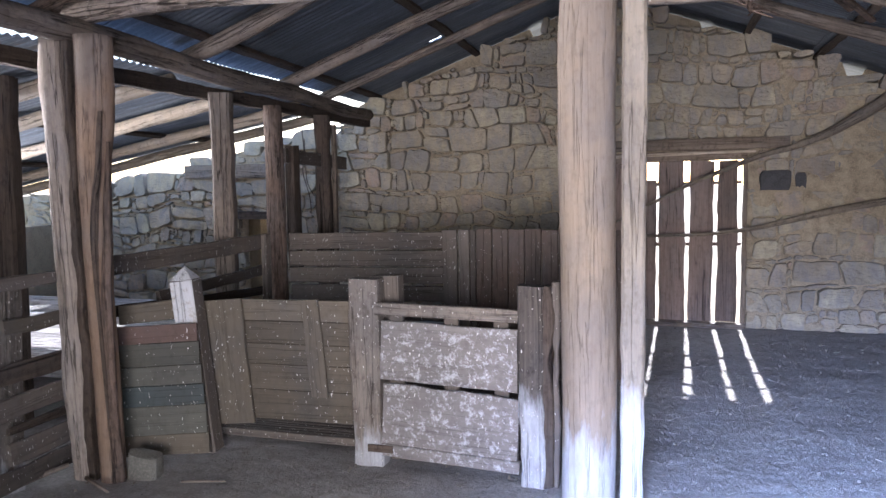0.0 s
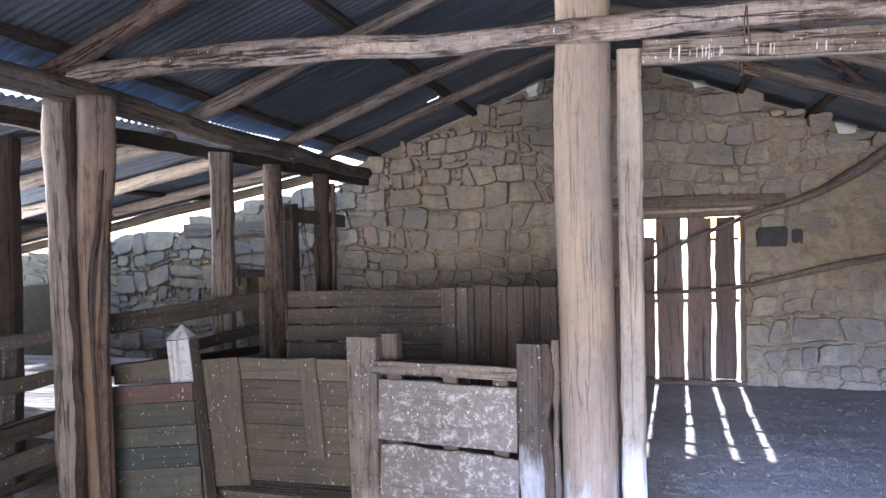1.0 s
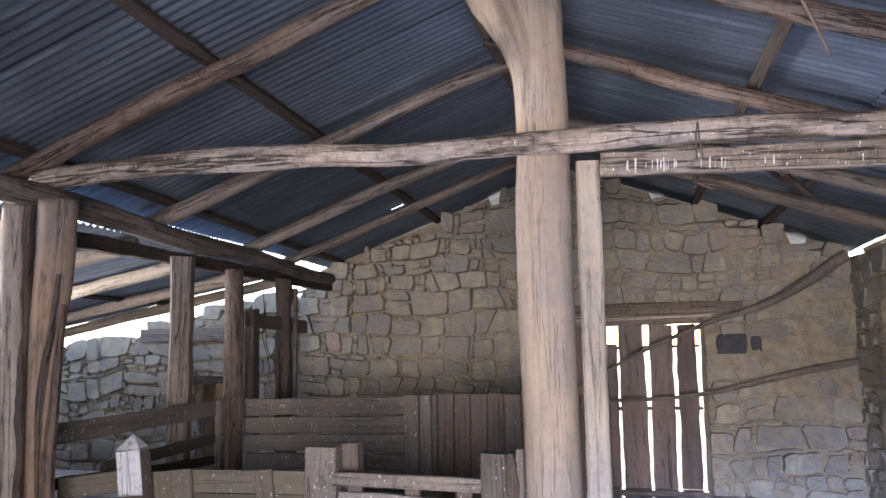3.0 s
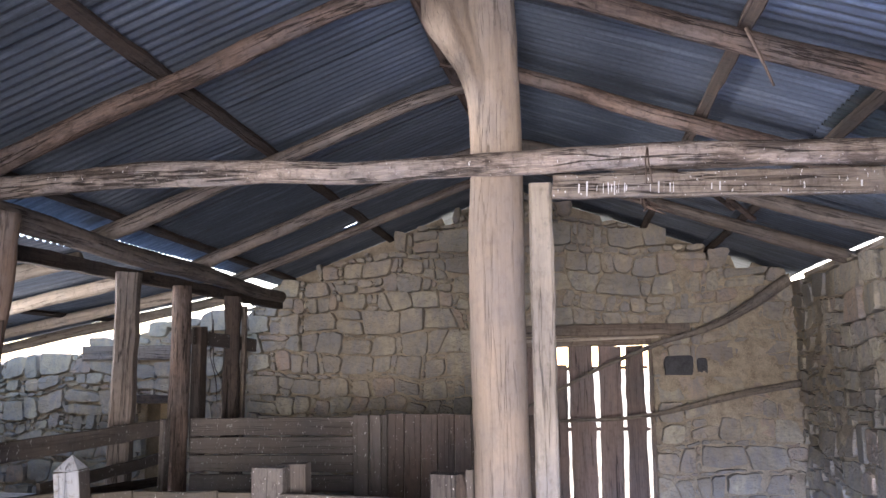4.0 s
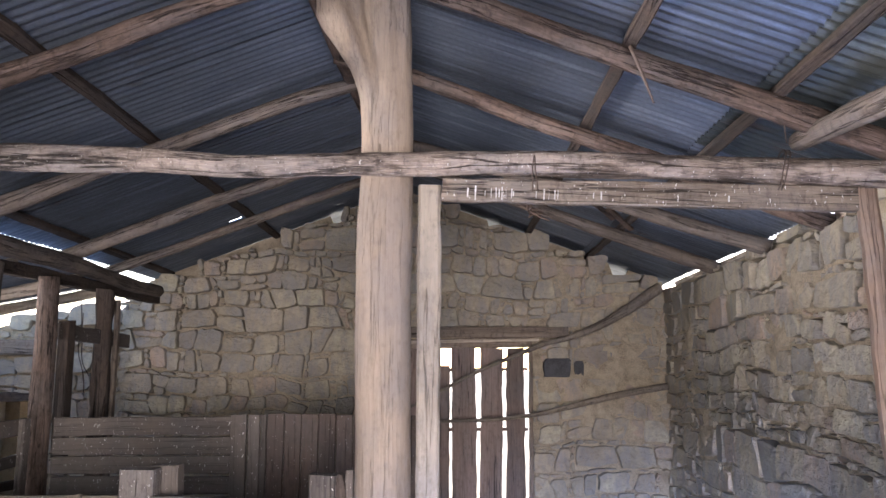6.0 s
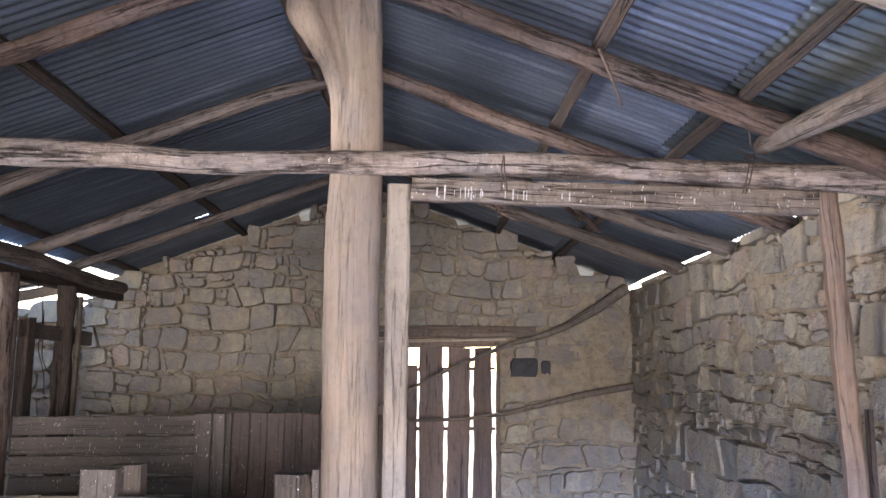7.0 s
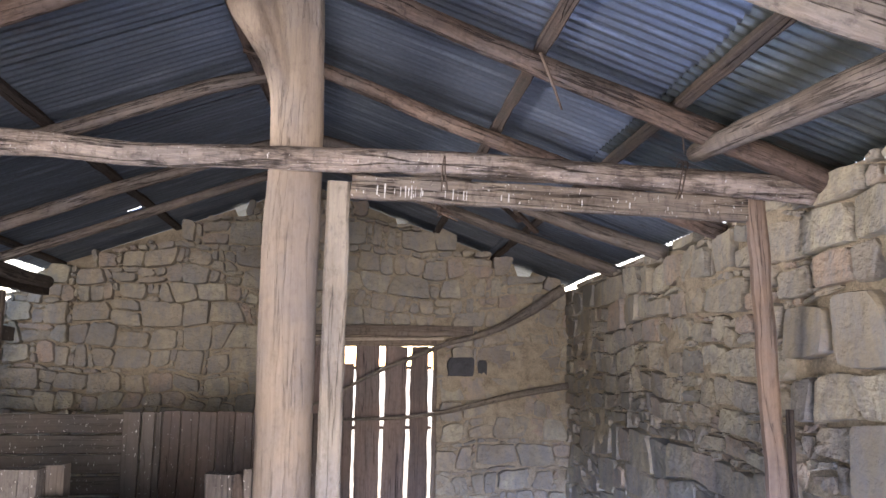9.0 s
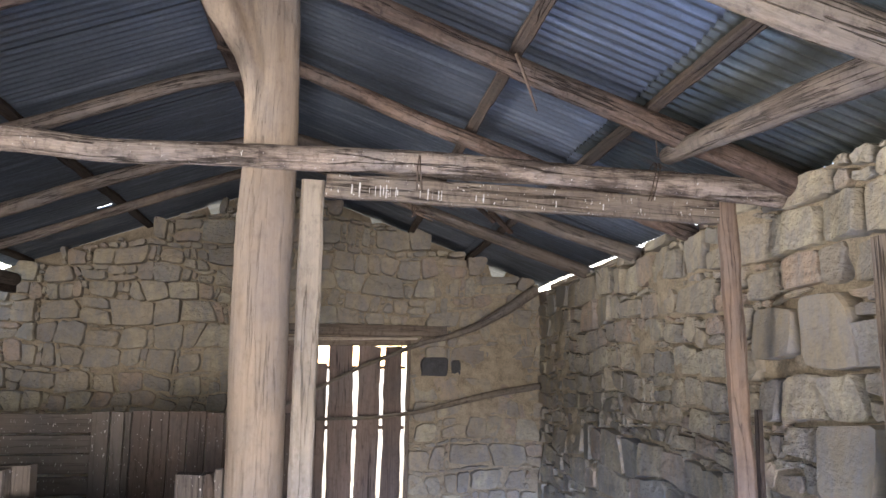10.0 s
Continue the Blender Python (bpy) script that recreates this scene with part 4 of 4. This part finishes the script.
tagged(board("bark_slab", (-0.690, 4.27, 0.0), (-0.70, 4.27, 1.14), 0.045, 0.10, (1, 0, 0), DARK_WOOD, wobble=0.014, step=0.05), "ragged dark slab against the gate post", "board")
tagged(board("slat_post", (-0.648, 4.28, 0.0), (-0.652, 4.28, 1.16), 0.04, 0.05, (1, 0, 0), PEN_WOOD, wobble=0.008, step=0.05), "thin grey slat beside the gate post", "board")

hatch = empty("board_hatch", "brown board panel hung above a gap in the pen front", "panel")
board("plank", (-2.80, 4.44, 0.15), (-2.885, 4.44, 0.975), 0.275, 0.026, (1, 0, 0), BOARD_BROWN, hatch, "wide grey-brown upright board", wobble=0.005, taper=1.02)
for z0, z1, x0 in ((0.84, 0.975, -2.79), (0.69, 0.835, -2.78), (0.555, 0.685, -2.76), (0.385, 0.55, -2.74), (0.185, 0.38, -2.73)):
    board("plank", (x0 - 0.03, 4.485, (z0 + z1) / 2), (-1.93, 4.49, (z0 + z1) / 2 + 0.008), z1 - z0 + 0.003, 0.024, (0, 0, 1), BOARD_BROWN, hatch, wobble=0.0012, chamfer=0.003)
board("batten", (-2.195, 4.455, 0.36), (-2.255, 4.455, 0.99), 0.12, 0.022, (1, 0, 0), BOARD_BROWN, hatch, wobble=0.004)

white_thing = empty("pointed_post", "square post with a pointed top and flaking white paint", "post")
A, N = np.array((0.985, 0.17, 0)), np.array((0.17, -0.985, 0))
board("shaft", (-2.935, 4.31, 0.0), (-3.06, 4.31, 1.12), 0.15, 0.14, A, PEN_WOOD, white_thing, chamfer=0.004)
top = np.array((-3.06, 4.31, 1.118))
tip_v = [tuple(top + A * a + N * b) for a, b in ((-0.076, 0.076), (0.076, 0.076), (0.076, -0.071), (-0.076, -0.071))] + [(-3.065, 4.31, 1.21)]
place("tip", make("tip", tip_v, [(0, 1, 4), (1, 2, 4), (2, 3, 4), (3, 0, 4), (3, 2, 1, 0)], WHITE_POST, tip_v), white_thing)
board("painted_face", np.array((-3.029, 4.31, 0.84)) + N * 0.0745, np.array((-3.06, 4.31, 1.115)) + N * 0.0745, 0.146, 0.010, A, WHITE_POST, white_thing, "face with flaking white paint", chamfer=0.002, wobble=0.002)

shutter = empty("painted_panel", "panel of six old painted boards, red, green and grey", "panel")
zz = (0.86, 0.745, 0.60, 0.475, 0.345, 0.16, 0.03)
for i, m in enumerate((RED_BOARD, GREEN_BOARD, GREEN_BOARD, TEAL_BOARD, GREEN_BOARD, BOARD_BROWN)):
    z1, z0 = zz[i], zz[i + 1]
    board("plank", (-3.36, 4.00, (z0 + z1) / 2 - 0.01), (-2.915 + 0.012 * i, 4.20, (z0 + z1) / 2), z1 - z0 - 0.001, 0.024, (0, 0, 1), m, shutter, wobble=0.0015, chamfer=0.003)
board("edge_batten", (-2.885, 4.225, 0.02), (-2.945, 4.225, 0.75), 0.05, 0.03, (1, 0.4, 0), PEN_WOOD, shutter)
tagged(board("top_board", (-3.42, 4.10, 0.905), (-3.03, 4.36, 0.935), 0.13, 0.026, (0, 0, 1), BOARD_BROWN), "brown board behind the pointed post", "board")

# partition across the pens
partition = empty("plank_partition", "long pen partition of wide grey boards with dark gaps", "partition")
for z0, z1 in ((1.135, 1.285), (0.975, 1.120), (0.82, 0.965), (0.655, 0.80), (0.48, 0.64), (0.3, 0.46), (0.12, 0.28)):
    board("plank", (-3.52, 6.60, (z0 + z1) / 2 - 0.008), (-1.98, 6.60, (z0 + z1) / 2 + 0.012), z1 - z0, 0.03, (0, 0, 1), PEN_WOOD, partition, wobble=0.005)
for x, w in ((-1.93, 0.13), (-1.80, 0.10), (-1.72, 0.05)):
    board("stile", (x, 6.57, 0.05), (x - 0.01, 6.57, 1.315), w, 0.035, (1, 0, 0), PEN_WOOD, partition)
for i, x in enumerate(np.arange(-1.64, -0.45, 0.145)):
    board("upright", (x, 6.62, 0.05), (x, 6.62, 1.32 + 0.008 * math.sin(i * 3)), 0.138, 0.028, (1, 0, 0), UPRIGHT_BROWN, partition, wobble=0.003)

# side rails
rails = empty("pen_rails", "weathered board rails between the posts of the pen", "fence")
for y0, y1, z0, z1, w, m in ((3.85, 6.15, 1.215, 1.235, 0.13, PEN_WOOD), (4.6, 6.1, 0.95, 0.985, 0.09, PEN_WOOD), (3.95, 6.1, 0.93, 0.80, 0.07, DARK_WOOD)):
    board("rail", (-3.50, y0, z0), (-3.52, y1, z1), w, 0.03, (0, 0, 1), m, rails)
board("post", (-3.47, 6.06, 0.3), (-3.47, 6.06, 1.30), 0.09, 0.05, (0, 1, 0), GATE_POST, rails)
fence = empty("side_fence", "old fence of uneven grey boards with wide gaps", "fence")
for y0, y1, z0, z1, w, m in ((2.6, 3.74, 1.205, 1.195, 0.075, PEN_WOOD), (3.3, 3.76, 0.955, 0.955, 0.085, BOARD_BROWN), (2.6, 3.76, 0.69, 0.70, 0.10, DARK_WOOD),
                             (2.6, 3.76, 0.47, 0.53, 0.12, PEN_WOOD), (3.3, 3.76, 0.385, 0.395, 0.05, DARK_WOOD), (3.3, 3.76, 0.25, 0.265, 0.13, PEN_WOOD), (2.6, 3.76, 0.10, 0.11, 0.12, PEN_WOOD)):
    board("rail", (-3.52, y0, z0), (-3.52, y1, z1), w, 0.028, (0, 0, 1), m, fence, wobble=0.008)

# ---------------------------------------------------------------- small things


def wires(name, lines, r, label, parent=None):
    shape = join(*[tube(p, (r, r), sides=5, rough=0.0, seed=1, step=0.03) for p in lines])
    return tagged(part(name, shape, wire_m, parent, smooth=True), label, "wire")


def loop(x, tilt, n=14):
    return [(x + 0.018 * math.cos(3 * a) + tilt * (math.sin(a)), 3.93 + 0.085 * math.cos(a), 2.70 + 0.135 * math.sin(a)) for a in np.linspace(0, 2 * math.pi, n)]


wires("wire_tie", [loop(0.315, 0.008), loop(0.33, -0.01)], 0.0035, "rusty wire wound round the tie beam")
wires("wire_tie", [loop(1.57, 0.03), loop(1.59, 0.035), [(1.59, 3.86, 2.83), (1.57, 3.84, 2.95), (1.57, 3.80, 3.08)]], 0.0035, "rusty wire hanging the log from the rafter")
wires("hanging_wire", [[(-4.39, 8.48, 2.56), (-4.39, 8.6, 2.46), (-4.36, 8.6, 2.1), (-4.40, 8.6, 1.9), (-4.30, 8.6, 1.6), (-4.29, 8.6, 1.42)], [(-4.36, 8.6, 2.3), (-4.34, 8.6, 1.75), (-4.24, 8.6, 1.6)]], 0.006, "loose wire hanging from the lean-to roof")
tagged(log("twig", [(0.78, 3.66, 3.27), (0.83, 3.64, 3.12), (0.88, 3.64, 2.97)], (0.010, 0.005), BROWN_LOG, sides=7), "broken twig stub hanging from a rafter", "twig")
twig_shapes = []
for i in range(9):
    a = rng.uniform(-1, 1, 6)
    twig_shapes.append(tube([(0.46 + 0.1 * a[0], 6.0 + 0.2 * a[1], 2.98 + 0.04 * a[2]), (0.5 + 0.1 * a[3], 6.0, 2.92), (0.55 + 0.12 * a[4], 6.0 + 0.2 * a[5], 2.88 + 0.06 * a[2])], (0.009, 0.006), sides=6, seed=i, step=0.05))
tagged(part("twig_bundle", join(*twig_shapes), BROWN_LOG), "bundle of twigs tucked under the roof", "twigs", kind="stuff")

for x0, y0, x1, y1 in ((0.95, 6.75, 1.35, 7.35), (1.25, 7.0, 1.55, 7.5)):
    tagged(board("batten", (x0, y0, roof_z(x0) - 0.10), (x1, y1, roof_z(x1) - 0.09), 0.05, 0.03, (1, 0, 0), BROWN_LOG), "short broken batten under the roof iron", "batten", group="roof battens")
c, bv, bf = stone_shape(np.array([(-0.11, -0.08), (0.1, -0.09), (0.12, 0.06), (0.0, 0.09), (-0.12, 0.05)]), np.random.default_rng(4), 0.13)
b_ob = place("loose_stone", make("loose_stone", bv, bf, ROCK))
b_ob.matrix_basis = pose(-3.06, 3.84, 0.03, 9, 5, 24) @ Matrix.Diagonal((0.8, 0.8, 0.8, 1))
tagged(b_ob, "squared loose stone on the earth floor", "stone")

litter = []
for i in range(260):
    x, y = rng.uniform(-3.2, 2.2), rng.uniform(2.2, 9.3)
    a, ln = rng.uniform(0, math.pi), rng.uniform(0.015, 0.06)
    litter.append(plank((x, y, 0.012), (x + ln * math.cos(a), y + ln * math.sin(a), 0.014), 0.004, 0.003, (0, 0, 1), seed=i, step=1))
tagged(part("straw_litter", join(*litter), PEN_WOOD), "scattered chaff and splinters on the floor", "litter", kind="stuff")
clods_v, clods_f = [], []
for i in range(1500):
    x, y, r = rng.uniform(-3.4, 2.2), rng.uniform(2.2, 9.4), rng.uniform(0.004, 0.014)
    o = len(clods_v)
    base = np.array([(1, 0, 0), (0, 1, 0), (-1, 0, 0), (0, -1, 0), (0, 0, 0.8)]) * r + rng.normal(0, r * 0.2, (5, 3))
    clods_v += [(x + q[0], y + q[1], 0.004 + q[2]) for q in base]
    clods_f += [(o, o + 1, o + 4), (o + 1, o + 2, o + 4), (o + 2, o + 3, o + 4), (o + 3, o, o + 4)]
tagged(place("clods", make("clods", clods_v, clods_f, CRUMB)), "small clods and dung crumbs on the floor", "clods", kind="stuff")
for p0, p1, r in (((-3.3, 3.62, 0.03), (-3.05, 3.5, 0.02), 0.012), ((-3.6, 3.45, 0.03), (-3.42, 3.62, 0.1), 0.02), ((-2.75, 3.75, 0.015), (-2.5, 3.82, 0.015), 0.008)):
    tagged(log("stick", [p0, p1], (r, r * 0.7), OLD_POST, sides=7), "broken stick lying on the earth floor", "stick", group="loose sticks")

# ---------------------------------------------------------------- stones of the walls
cells = rubble_cells(-4.34, 2.38, 3.9, lambda u, v: v < gable(u) - 0.01 and not (-1.02 < u < 1.2 and 2.06 < v < 2.215), 11, 0.17, 0.30, 0.045, 0.0042, holes=(DOOR, (-1.0, 1.18, 2.07, 2.21)))
lay_rubble(back, cells, M_BACK, 21)
SLABS = (((3.77, 2.11), (3.43, 2.09), (3.36, 1.92), (3.33, 1.73), (3.70, 1.72), (3.79, 1.76)), ((3.70, 1.45), (3.27, 1.49), (3.29, 1.14), (3.66, 1.11)), ((4.28, 2.07), (3.85, 2.04), (3.86, 1.80), (4.22, 1.77), (4.29, 1.80)))
SLAB_HOLES = [(min(a for a, b in q) + 0.01, max(a for a, b in q) - 0.01, min(b for a, b in q) + 0.01, max(b for a, b in q) - 0.01) for q in SLABS]
cells = rubble_cells(1.2, 9.6, 2.75, lambda u, v: v < (2.70 if u > 5 else 2.76) and not any(a < u < b and c < v < d for a, b, c, d in SLAB_HOLES), 12, 0.16, 0.30, 0.035, 0.0055, wide=1.3, chips=0.14, thins=0.1)
cells.sort(key=lambda c: -(c[0] if 2.5 < c[1][0][0] < 9.6 else 0))
lay_rubble(right, cells, M_RIGHT, 22, proud=0.034)
cells = rubble_cells(-10.9, -4.25, 2.6, lambda u, v: v < lean_top(u) - 0.06 and not (NICHE[0] - 0.1 < u < NICHE[1] + 0.1 and NICHE[3] < v < NICHE[3] + 0.12), 13, 0.17, 0.30, 0.06, 0.0055, holes=(NICHE,), wide=1.1)
lay_rubble(lean_wall, cells, M_LEAN, 23, singles=200)
for q in SLABS:
    c, bv, bf = stone_shape(np.array(q[::-1]), np.random.default_rng(9), 0.07, True)
    big = place("slab_stone", make("slab_stone", bv, bf, SLAB_STONE), right, "large flat yellowish slab")
    big.matrix_basis = M_RIGHT @ Matrix.Translation((c[0], c[1], 0))
slate = place("slate_slab", make("slate_slab", *stone_shape(np.array([(0.865, 1.60), (1.20, 1.605), (1.20, 1.83), (0.865, 1.825)]), np.random.default_rng(3), 0.06)[1:], slate_m), back, "dark slate slab")
slate.matrix_basis = M_BACK @ Matrix.Translation((1.03, 1.715, 0.02))
slate = place("slate_slab", make("slate_slab", *stone_shape(np.array([(1.24, 1.60), (1.35, 1.605), (1.35, 1.80), (1.24, 1.80)]), np.random.default_rng(5), 0.06)[1:], slate_m), back, "dark slate slab")
slate.matrix_basis = M_BACK @ Matrix.Translation((1.295, 1.70, 0.02))
